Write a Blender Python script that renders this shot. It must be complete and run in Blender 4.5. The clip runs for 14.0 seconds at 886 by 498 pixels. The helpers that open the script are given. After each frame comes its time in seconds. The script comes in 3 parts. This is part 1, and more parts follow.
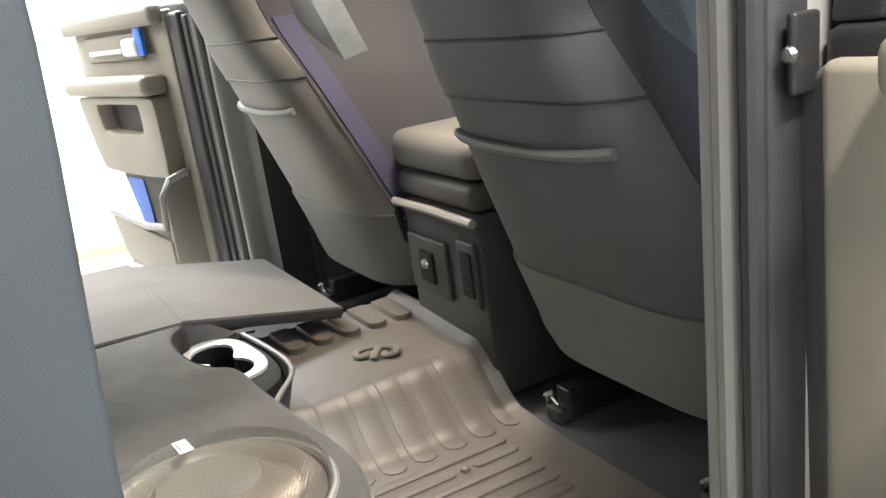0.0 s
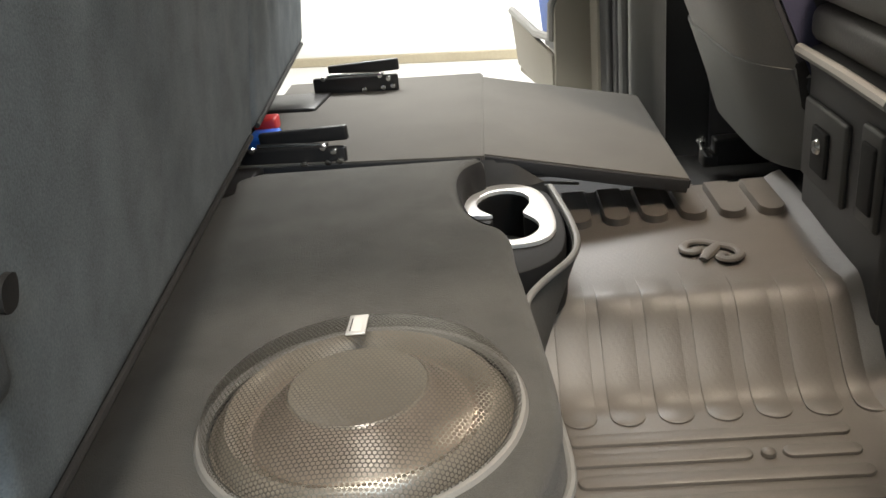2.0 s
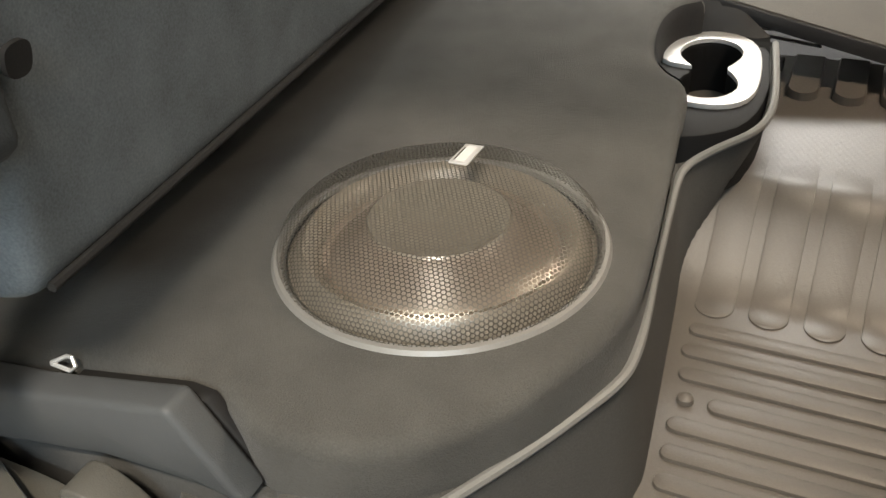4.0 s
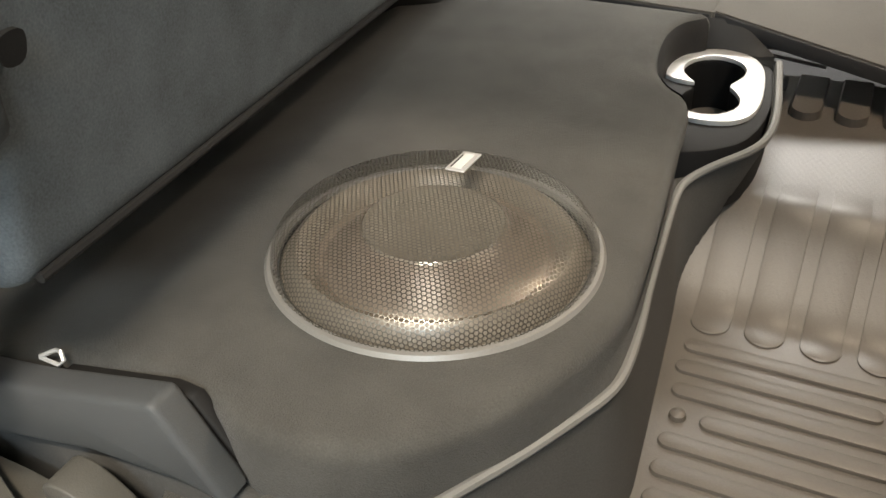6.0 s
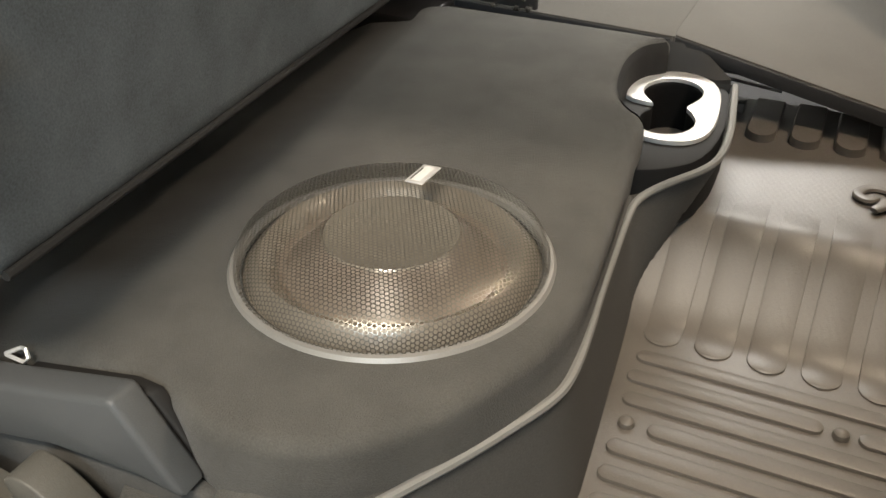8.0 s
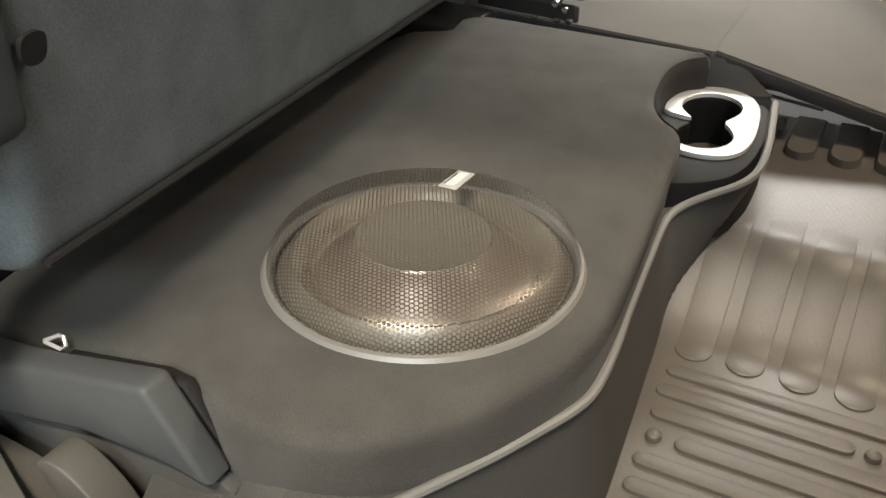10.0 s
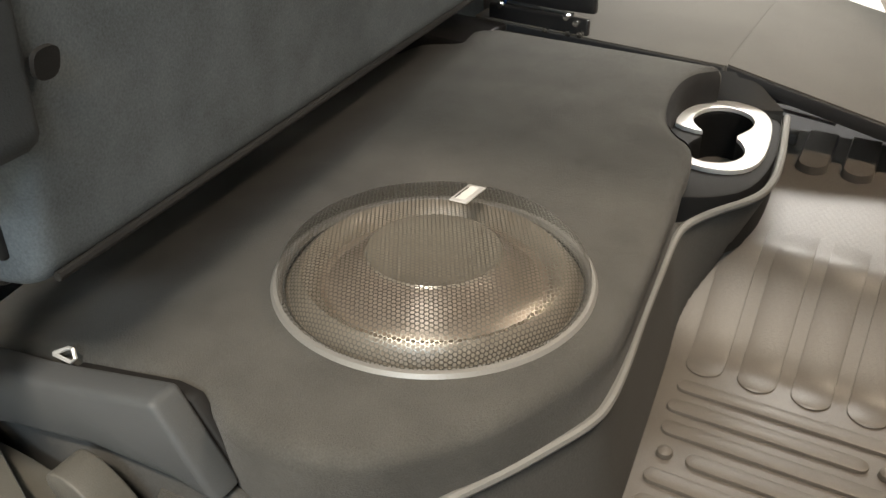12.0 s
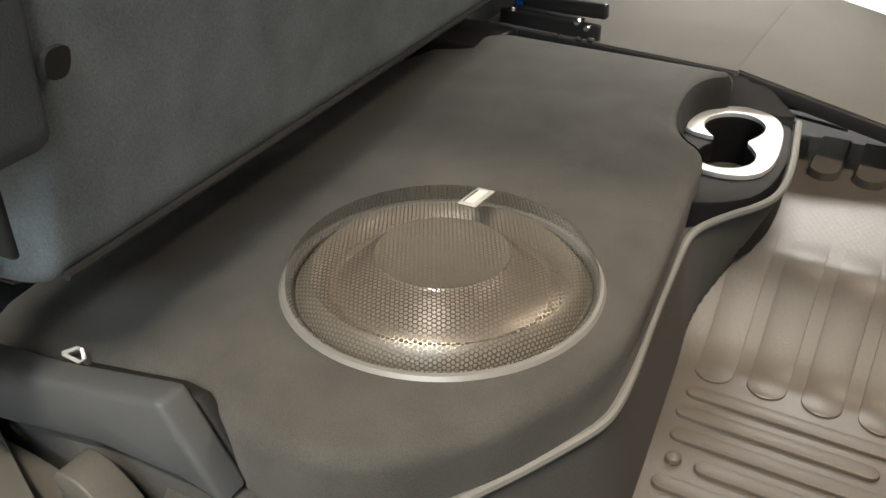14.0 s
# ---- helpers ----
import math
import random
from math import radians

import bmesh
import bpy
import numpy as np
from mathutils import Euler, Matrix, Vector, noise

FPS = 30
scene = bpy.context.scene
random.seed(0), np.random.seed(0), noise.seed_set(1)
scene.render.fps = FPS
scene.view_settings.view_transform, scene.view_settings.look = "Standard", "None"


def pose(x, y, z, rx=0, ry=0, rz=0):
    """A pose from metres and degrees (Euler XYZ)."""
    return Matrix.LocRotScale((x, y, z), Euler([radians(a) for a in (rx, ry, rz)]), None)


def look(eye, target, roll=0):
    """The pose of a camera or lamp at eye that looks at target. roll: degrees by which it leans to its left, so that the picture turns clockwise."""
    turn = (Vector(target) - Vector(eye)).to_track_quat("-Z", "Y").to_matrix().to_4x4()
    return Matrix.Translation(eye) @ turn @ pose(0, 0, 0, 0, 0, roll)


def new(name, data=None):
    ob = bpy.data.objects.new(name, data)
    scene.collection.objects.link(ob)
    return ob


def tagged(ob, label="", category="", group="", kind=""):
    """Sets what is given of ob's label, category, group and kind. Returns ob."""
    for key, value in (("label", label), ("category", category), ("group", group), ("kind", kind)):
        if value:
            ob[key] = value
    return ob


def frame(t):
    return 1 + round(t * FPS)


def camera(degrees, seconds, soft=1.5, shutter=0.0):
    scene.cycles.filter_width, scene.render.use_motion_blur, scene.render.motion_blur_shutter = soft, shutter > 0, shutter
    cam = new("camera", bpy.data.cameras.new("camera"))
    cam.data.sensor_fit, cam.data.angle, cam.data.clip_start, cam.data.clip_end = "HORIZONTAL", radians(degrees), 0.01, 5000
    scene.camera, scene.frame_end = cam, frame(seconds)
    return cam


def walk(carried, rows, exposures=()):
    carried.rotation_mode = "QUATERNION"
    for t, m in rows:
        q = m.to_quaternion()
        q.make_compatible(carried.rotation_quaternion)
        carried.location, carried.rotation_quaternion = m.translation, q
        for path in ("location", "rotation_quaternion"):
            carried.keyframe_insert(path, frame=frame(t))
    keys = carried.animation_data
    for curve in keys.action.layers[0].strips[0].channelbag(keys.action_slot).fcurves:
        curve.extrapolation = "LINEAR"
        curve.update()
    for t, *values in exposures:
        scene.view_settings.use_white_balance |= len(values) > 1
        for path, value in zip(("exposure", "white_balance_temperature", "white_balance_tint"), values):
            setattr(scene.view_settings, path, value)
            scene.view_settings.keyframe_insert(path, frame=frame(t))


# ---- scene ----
cam = camera(53.7, 14.0)
PATH = [
    (0, (-0.332, -1.216, 0.761), (0.545, 0.49, 0.194), -8.2),
    (0.2, (-0.316, -1.183, 0.766), (0.524, 0.534, 0.177), -9.0),
    (0.5, (-0.26, -1.082, 0.729), (0.504, 0.663, 0.119), -8.9),
    (0.9, (-0.205, -0.986, 0.706), (0.386, 0.812, 0.061), -8.9),
    (1.3, (-0.128, -0.956, 0.695), (0.207, 0.886, -0.009), -8.0),
    (1.5, (-0.095, -0.956, 0.684), (0.121, 0.893, -0.048), -7.3),
    (1.8, (-0.051, -0.932, 0.679), (-0.074, 0.901, -0.12), -7.0),
    (2, (-0.043, -0.904, 0.669), (-0.191, 0.912, -0.156), -6.1),
    (2.2, (-0.023, -0.887, 0.668), (-0.301, 0.895, -0.196), -5.7),
    (2.5, (0.016, -0.859, 0.661), (-0.436, 0.856, -0.263), -5.4),
    (2.7, (0.046, -0.858, 0.669), (-0.539, 0.788, -0.305), -5.2),
    (3, (0.047, -0.839, 0.663), (-0.659, 0.739, -0.342), -5.2),
    (3.5, (0.079, -0.831, 0.649), (-0.664, 0.674, -0.437), -5.1),
    (3.7, (0.097, -0.821, 0.661), (-0.622, 0.649, -0.49), -4.4),
    (5.8, (0.113, -0.82, 0.649), (-0.642, 0.64, -0.491), -2.8),
    (6, (0.113, -0.819, 0.653), (-0.634, 0.656, -0.472), -2.4),
    (6.5, (0.14, -0.825, 0.666), (-0.594, 0.695, -0.407), -1.5),
    (7, (0.154, -0.83, 0.67), (-0.566, 0.698, -0.401), -1.2),
    (7.5, (0.141, -0.83, 0.666), (-0.565, 0.691, -0.423), -0.7),
    (8, (0.146, -0.836, 0.666), (-0.57, 0.675, -0.432), -0.5),
    (10.5, (0.155, -0.843, 0.661), (-0.663, 0.64, -0.402), -0.3),
    (11, (0.155, -0.841, 0.662), (-0.674, 0.638, -0.397), -0.4),
    (11.5, (0.152, -0.841, 0.662), (-0.672, 0.647, -0.39), -0.3),
    (12, (0.151, -0.84, 0.663), (-0.67, 0.652, -0.387), -0.2),
    (12.5, (0.154, -0.84, 0.662), (-0.666, 0.654, -0.385), -0.1),
    (13, (0.155, -0.841, 0.661), (-0.677, 0.649, -0.383), -0.1),
    (13.5, (0.153, -0.84, 0.662), (-0.689, 0.646, -0.378), -0.2),
    (14, (0.154, -0.84, 0.66), (-0.693, 0.646, -0.377), -0.3),
]
walk(cam, [(t, look(eye, target, roll)) for t, eye, target, roll in PATH], [(0, 0.78, 5980, 12), (0.5, 0.58, 5950, 11), (1.0, 0.15, 6100, 11), (1.8, 0.02, 6150, 11), (2.7, 0.02, 6400, 11), (14, 0.02, 6500, 11)])

# ---------------------------------------------------------------- light
# x runs to the front of the truck, y from the near door to the far one, z = 0 is the floor mat
GROUND = -0.55
world = bpy.data.worlds.new("world")
scene.world = world
world.use_nodes = True
world.node_tree.nodes["Background"].inputs[0].default_value = (0.9, 0.95, 1.0, 1)
world.node_tree.nodes["Background"].inputs[1].default_value = 0.15


def area(name, x, y, z, sx, sy, power, color, target):
    data = bpy.data.lights.new(name, "AREA")
    data.shape, data.size, data.size_y, data.energy, data.color = "RECTANGLE", sx, sy, power, color
    ob = new(name, data)
    ob.matrix_world = look((x, y, z), target)
    return ob


WARM, COOL = (1.0, 0.88, 0.71), (0.74, 0.89, 1.0)
area("lamp_near", 0.18, -1.75, 2.38, 0.9, 0.14, 80, WARM, (0.0, -0.2, 0))
# Unseen cool fills, added to brighten the bench face and near pillar
area("fill_near_front", 0.9, -3.2, 2.25, 1.4, 0.4, 52, COOL, (-0.3, -0.2, 0.4))
area("fill_near_rear", -0.9, -3.2, 2.3, 1.8, 0.4, 5, COOL, (0.2, -0.5, 0.3))
area("lamp_far", 0.2, 2.6, 2.35, 2.4, 0.6, 250, (1.0, 0.97, 0.9), (0.1, 2.2, -0.5))
area("lamp_front", 3.3, 0.25, 2.45, 0.2, 1.2, 55, (1.0, 0.92, 0.8), (0.0, 0.2, 0.2))
# Unseen fill, added through the far door for the far seat back
area("fill_far_rear", -1.2, 2.5, 1.7, 0.8, 0.5, 22, (1.0, 0.92, 0.76), (0.3, 0.78, 0.5))
# Unseen dome lamp, assumed and added to light mat and box from above
dome_fill = area("fill_dome", 0.42, 0.15, 1.098, 0.03, 0.1, 5.6, (1.0, 0.82, 0.62), (0.35, 0.18, 0.0))
dome_fill.data.spread = radians(150)

# ---------------------------------------------------------------- materials


def material(name, color, rough=0.6, metal=0.0, grain=300.0, bump=0.15, vary=0.15, blotch=6.0, spec=0.5, sheen=0.0, vec=None, weave=0.0):
    m = bpy.data.materials.new(name)
    m.use_nodes = True
    n, l = m.node_tree.nodes, m.node_tree.links
    b = n["Principled BSDF"]
    b.inputs["Roughness"].default_value, b.inputs["Metallic"].default_value = rough, metal
    b.inputs["Specular IOR Level"].default_value = spec
    b.inputs["Sheen Weight"].default_value = sheen
    co = n.new("ShaderNodeTexCoord")
    src = co.outputs["Object"]
    if vec:
        mp = n.new("ShaderNodeMapping")
        mp.inputs["Scale"].default_value = vec
        l.new(src, mp.inputs[0])
        src = mp.outputs[0]
    fine, big = n.new("ShaderNodeTexNoise"), n.new("ShaderNodeTexNoise")
    fine.inputs["Scale"].default_value, big.inputs["Scale"].default_value = grain, blotch
    fine.inputs["Detail"].default_value, big.inputs["Detail"].default_value = 3, 5
    l.new(src, fine.inputs["Vector"])
    l.new(co.outputs["Object"], big.inputs["Vector"])
    add = n.new("ShaderNodeMath")
    add.operation = "ADD"
    l.new(fine.outputs["Fac"], add.inputs[0])
    l.new(big.outputs["Fac"], add.inputs[1])
    rng = n.new("ShaderNodeMapRange")
    rng.inputs["From Min"].default_value, rng.inputs["From Max"].default_value = 0.6, 1.4
    rng.inputs["To Min"].default_value, rng.inputs["To Max"].default_value = 1 - vary, 1 + vary
    l.new(add.outputs[0], rng.inputs["Value"])
    mul = n.new("ShaderNodeVectorMath")
    mul.operation = "SCALE"
    mul.inputs[0].default_value = color
    l.new(rng.outputs[0], mul.inputs["Scale"])
    l.new(mul.outputs[0], b.inputs["Base Color"])
    if bump:
        bp = n.new("ShaderNodeBump")
        bp.inputs["Strength"].default_value, bp.inputs["Distance"].default_value = bump, 0.002
        height = fine.outputs["Fac"]
        for turn in (32, -32) if weave else ():
            mp = n.new("ShaderNodeMapping")
            mp.inputs["Rotation"].default_value = (0, 0, radians(turn))
            wave = n.new("ShaderNodeTexWave")
            wave.inputs["Scale"].default_value = weave
            more = n.new("ShaderNodeMath")
            more.operation = "MULTIPLY_ADD"
            more.inputs[1].default_value = 0.14
            l.new(co.outputs["Object"], mp.inputs[0])
            l.new(mp.outputs[0], wave.inputs["Vector"])
            l.new(wave.outputs["Fac"], more.inputs[0])
            l.new(height, more.inputs[2])
            height = more.outputs[0]
        l.new(height, bp.inputs["Height"])
        l.new(bp.outputs[0], b.inputs["Normal"])
    return m


CARPET = material("carpet", (0.084, 0.081, 0.073), 0.95, grain=700, bump=0.7, vary=0.32, blotch=16, sheen=0.1, spec=0.2)
FLOORCARPET = material("floor_carpet", (0.085, 0.086, 0.09), 0.95, grain=500, bump=0.6, vary=0.3, spec=0.2)
DARKPLASTIC = material("dark_plastic", (0.045, 0.043, 0.04), 0.55, grain=900, bump=0.2, vary=0.12)
MATTEBLACK = material("matte_black", (0.026, 0.025, 0.024), 0.8, grain=500, bump=0.2, vary=0.2, spec=0.25)
HOUSING = material("housing_plastic", (0.016, 0.0155, 0.015), 0.7, grain=900, bump=0.15, vary=0.12, spec=0.25)
BLACK = material("black_steel", (0.024, 0.023, 0.023), 0.3, grain=400, bump=0.1, vary=0.2)
GREYTRIM = material("grey_trim", (0.27, 0.265, 0.25), 0.5, grain=800, bump=0.15, vary=0.1)
GREYPLASTIC = material("grey_plastic", (0.16, 0.16, 0.152), 0.5, grain=900, bump=0.25, vary=0.1)
BEIGE = material("door_plastic", (0.235, 0.214, 0.176), 0.55, grain=700, bump=0.2, vary=0.1)
RUBBER = material("mat_rubber", (0.112, 0.1, 0.086), 0.42, grain=500, bump=0.16, vary=0.12, blotch=14, weave=42)
FABRIC = material("seat_fabric", (0.136, 0.153, 0.163), 1.0, grain=520, bump=0.3, vary=0.3, blotch=18, spec=0.1)
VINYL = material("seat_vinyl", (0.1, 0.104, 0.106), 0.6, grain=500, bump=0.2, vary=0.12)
CONSOLE = material("console_plastic", (0.048, 0.047, 0.047), 0.5, grain=900, bump=0.2, vary=0.1)
# Same seat vinyl made paler: far-door light painted into the far seat
LITVINYL = material("seat_vinyl_lit", (0.21, 0.198, 0.184), 0.6, grain=500, bump=0.2, vary=0.12)
# Armrest lid vinyl, with the windscreen light on it put into the colour
LITLID = material("lid_vinyl_lit", (0.14, 0.135, 0.124), 0.6, grain=500, bump=0.2, vary=0.1)
LEATHER = material("dark_leather", (0.05, 0.045, 0.04), 0.5, grain=250, bump=0.25, vary=0.15)
SILVER = material("silver_paint", (0.75, 0.74, 0.72), 0.32, metal=0.35, grain=900, bump=0.03, vary=0.04)
STEEL = material("bright_steel", (0.7, 0.7, 0.68), 0.25, metal=1.0, grain=200, bump=0.1, vary=0.1)
MESH = material("grille_mesh", (0.2, 0.19, 0.165), 0.36, metal=0.8, grain=600, bump=0.05, vary=0.1)
RING = material("grille_ring", (0.3, 0.29, 0.27), 0.4, metal=0.3, grain=600, bump=0.05, vary=0.08)
DUSTCAP = material("dust_cap", (0.29, 0.26, 0.215), 0.2, grain=300, bump=0.03, vary=0.1)
CONE = material("speaker_cone", (0.25, 0.205, 0.165), 0.33, grain=300, bump=0.1, vary=0.15)
SURROUND = material("speaker_surround", (0.27, 0.235, 0.19), 0.35, grain=300, bump=0.1, vary=0.1)
PLATFORM = material("load_floor_carpet", (0.13, 0.124, 0.112), 0.9, grain=800, bump=0.45, vary=0.16, spec=0.25)
WHITE = material("white_paint", (0.8, 0.8, 0.78), 0.6, grain=60, bump=0.05, vary=0.04, blotch=1.5)
TAN = material("tan_base", (0.4, 0.35, 0.25), 0.6, grain=60, bump=0.05, vary=0.1)
CONCRETE = material("shop_floor", (0.62, 0.61, 0.58), 0.5, grain=40, bump=0.1, vary=0.08, blotch=1.2)
BLUEFILM = material("blue_film", (0.02, 0.13, 0.6), 0.3, grain=60, bump=0.3, vary=0.15, blotch=20)
PURPLE = material("violet_sheen", (0.055, 0.054, 0.1), 0.8, grain=600, bump=0.3, vary=0.15)
RED = material("red_plastic", (0.5, 0.03, 0.03), 0.4, vary=0.1)
COVERGREY = material("cover_plastic", (0.078, 0.082, 0.084), 0.5, grain=900, bump=0.25, vary=0.12)
TINT = material("tinted_glass", (0.16, 0.14, 0.115), 0.08, grain=60, bump=0.0, vary=0.05)
STRIPGREY = material("strip_plastic", (0.2, 0.197, 0.186), 0.5, grain=800, bump=0.15, vary=0.12)
BASEBLACK = material("base_plastic", (0.085, 0.083, 0.078), 0.7, grain=500, bump=0.3, vary=0.2, spec=0.25)
SILLGREY = material("sill_plastic", (0.1, 0.094, 0.08), 0.5, grain=700, bump=0.2, vary=0.1)
JAMB = material("jamb_paint", (0.035, 0.036, 0.038), 0.35, grain=200, bump=0.0, vary=0.06)
PAINT = material("body_paint", (0.03, 0.03, 0.032), 0.25, grain=200, bump=0.0, vary=0.05)
HEADLINER = material("headliner", (0.4, 0.38, 0.33), 0.95, grain=500, bump=0.3, vary=0.08)
STRAPCLOTH = material("bolster_cloth", (0.046, 0.053, 0.058), 0.9, grain=600, bump=0.3, vary=0.12)
SIDECLOTH = material("seat_side_cloth", (0.045, 0.045, 0.05), 0.85, grain=600, bump=0.3, vary=0.2, sheen=0.1)
SEAL = material("rubber_seal", (0.032, 0.032, 0.033), 0.55, grain=400, bump=0.1, vary=0.15)

# ---------------------------------------------------------------- shapes


def part(name, bm, mat, parent=None, label="", smooth=True, angle=35):
    bmesh.ops.recalc_face_normals(bm, faces=bm.faces)
    if smooth:
        for f in bm.faces:
            f.smooth = True
        for e in bm.edges:
            if len(e.link_faces) == 2 and e.calc_face_angle(0) > radians(angle):
                e.smooth = False
    me = bpy.data.meshes.new(name)
    bm.to_mesh(me)
    bm.free()
    me.materials.append(mat)
    ob = new(name, me)
    if parent:
        ob.parent = parent
    if label:
        ob["label"] = label
    return ob


def thing(name, label, category, group="", kind=""):
    return tagged(new(name), label, category, group, kind)


def rounded(x0, x1, y0, y1, z0, z1, r=0.01, seg=3):
    bm = bmesh.new()
    bmesh.ops.create_cube(bm, size=1, matrix=Matrix.LocRotScale(((x0 + x1) / 2, (y0 + y1) / 2, (z0 + z1) / 2), None, (abs(x1 - x0), abs(y1 - y0), abs(z1 - z0))))
    if r > 0:
        bmesh.ops.bevel(bm, geom=bm.edges[:], offset=r, segments=seg, affect="EDGES", profile=0.5)
    return bm


def chaikin(pts, n=2, closed=True):
    pts = [Vector(p) for p in pts]
    for _ in range(n):
        out = []
        rng = range(len(pts)) if closed else range(len(pts) - 1)
        for i in rng:
            a, b = pts[i], pts[(i + 1) % len(pts)]
            out += [a * 0.75 + b * 0.25, a * 0.25 + b * 0.75]
        pts = out if closed else [pts[0]] + out + [pts[-1]]
    return pts


def plate(outer, z0, z1, holes=(), r=0.0, seg=2, bm=None):
    """A flat plate between two heights with an outline and holes, its top edge rounded."""
    bm = bm or bmesh.new()
    loops = []
    for k, loop in enumerate([outer, *holes]):
        vs = [bm.verts.new((p[0], p[1], z1)) for p in loop]
        loops.append([bm.edges.new((vs[i], vs[(i + 1) % len(vs)])) for i in range(len(vs))])
    edges = [e for lp in loops for e in lp]
    made = bmesh.ops.triangle_fill(bm, edges=edges, use_beauty=True)
    top = [f for f in made["geom"] if isinstance(f, bmesh.types.BMFace)]
    ext = bmesh.ops.extrude_face_region(bm, geom=top)
    for v in [g for g in ext["geom"] if isinstance(g, bmesh.types.BMVert)]:
        v.co.z = z0
    if r > 0:
        bmesh.ops.bevel(bm, geom=[e for lp in loops for e in lp if e.is_valid], offset=r, segments=seg, affect="EDGES", profile=0.5)
    return bm


def prism(profile, axis, a, b, r=0.0, seg=2):
    """A profile of 2D points pushed along an axis from a to b. axis x: points are (y, z); y: (x, z); z: (x, y)."""
    bm = bmesh.new()
    def at(p, w):
        return {"x": (w, p[0], p[1]), "y": (p[0], w, p[1]), "z": (p[0], p[1], w)}[axis]
    lo = [bm.verts.new(at(p, a)) for p in profile]
    hi = [bm.verts.new(at(p, b)) for p in profile]
    n = len(profile)
    bm.faces.new(lo)
    bm.faces.new(hi)
    for i in range(n):
        bm.faces.new((lo[i], lo[(i + 1) % n], hi[(i + 1) % n], hi[i]))
    bmesh.ops.recalc_face_normals(bm, faces=bm.faces)
    if r > 0:
        bmesh.ops.bevel(bm, geom=bm.edges[:], offset=r, segments=seg, affect="EDGES", profile=0.5, clamp_overlap=True)
    return bm


def tube(points, r, seg=8, bm=None, cap=True, flat=1.0):
    bm = bm or bmesh.new()
    pts = [Vector(p) for p in points]
    rings = []
    for i, p in enumerate(pts):
        d = (pts[min(i + 1, len(pts) - 1)] - pts[max(i - 1, 0)]).normalized()
        up = Vector((0, 0, 1)) if abs(d.z) < 0.9 else Vector((1, 0, 0))
        s = d.cross(up).normalized()
        u = s.cross(d)
        rr = r[i] if isinstance(r, (list, tuple)) else r
        rings.append([bm.verts.new(p + s * math.cos(t) * rr + u * math.sin(t) * rr * flat) for t in [2 * math.pi * k / seg for k in range(seg)]])
    for a, b in zip(rings, rings[1:]):
        for k in range(seg):
            bm.faces.new((a[k], a[(k + 1) % seg], b[(k + 1) % seg], b[k]))
    if cap:
        bm.faces.new(rings[0])
        bm.faces.new(rings[-1])
    return bm


def lathe(profile, cx, cy, seg=64, bm=None, close=False):
    """A profile of (radius, z) turned round an upright axis."""
    bm = bm or bmesh.new()
    rings = []
    for r, z in profile:
        rings.append([bm.verts.new((cx + r * math.cos(2 * math.pi * k / seg), cy + r * math.sin(2 * math.pi * k / seg), z)) for k in range(seg)] if r > 1e-6 else [bm.verts.new((cx, cy, z))])
    pairs = list(zip(rings, rings[1:])) + ([(rings[-1], rings[0])] if close else [])
    for a, b in pairs:
        for k in range(seg):
            j = (k + 1) % seg
            if len(a) == 1:
                bm.faces.new((a[0], b[k], b[j]))
            elif len(b) == 1:
                bm.faces.new((a[k], a[j], b[0]))
            else:
                bm.faces.new((a[k], a[j], b[j], b[k]))
    return bm


def sheet(fn, us, vs, push=None):
    """A surface fn(u, v) over two rows of numbers, thickened by the vector push."""
    bm = bmesh.new()
    g = [[bm.verts.new(fn(u, v)) for v in vs] for u in us]
    n, m = len(us), len(vs)
    for i in range(n - 1):
        for j in range(m - 1):
            bm.faces.new((g[i][j], g[i + 1][j], g[i + 1][j + 1], g[i][j + 1]))
    if push:
        h = [[bm.verts.new(v.co + Vector(push)) for v in row] for row in g]
        for i in range(n - 1):
            for j in range(m - 1):
                bm.faces.new((h[i][j], h[i][j + 1], h[i + 1][j + 1], h[i + 1][j]))
        rim = [(i, 0) for i in range(n)] + [(n - 1, j) for j in range(1, m)] + [(i, m - 1) for i in range(n - 2, -1, -1)] + [(0, j) for j in range(m - 2, 0, -1)]
        for (a, b), (c, d) in zip(rim, rim[1:] + rim[:1]):
            bm.faces.new((g[a][b], g[c][d], h[c][d], h[a][b]))
    return bm


def lin(a, b, n):
    return [a + (b - a) * i / (n - 1) for i in range(n)]


def smooth(a, b, v):
    t = min(max((v - a) / (b - a), 0), 1)
    return t * t * (3 - 2 * t)


def lerp(table, v):
    for (a, fa), (b, fb) in zip(table, table[1:]):
        if v <= b:
            t = min(max((v - a) / (b - a), 0), 1)
            return fa + (fb - fa) * t
    return table[-1][1]


def join(*bms):
    out = bmesh.new()
    for b in bms:
        me = bpy.data.meshes.new("tmp")
        b.to_mesh(me)
        b.free()
        out.from_mesh(me)
        bpy.data.meshes.remove(me)
    return out


def moved(bm, m):
    bmesh.ops.transform(bm, matrix=m, verts=bm.verts)
    return bm


NEAR, FAR = -0.60, 1.06  # inner faces of the door pillars

# ---------------------------------------------------------------- the shop round the truck


def structure(name, bm, mat, label, category, smoothed=True):
    return tagged(part(name, bm, mat, None, "", smoothed), label, category, "", "structure")


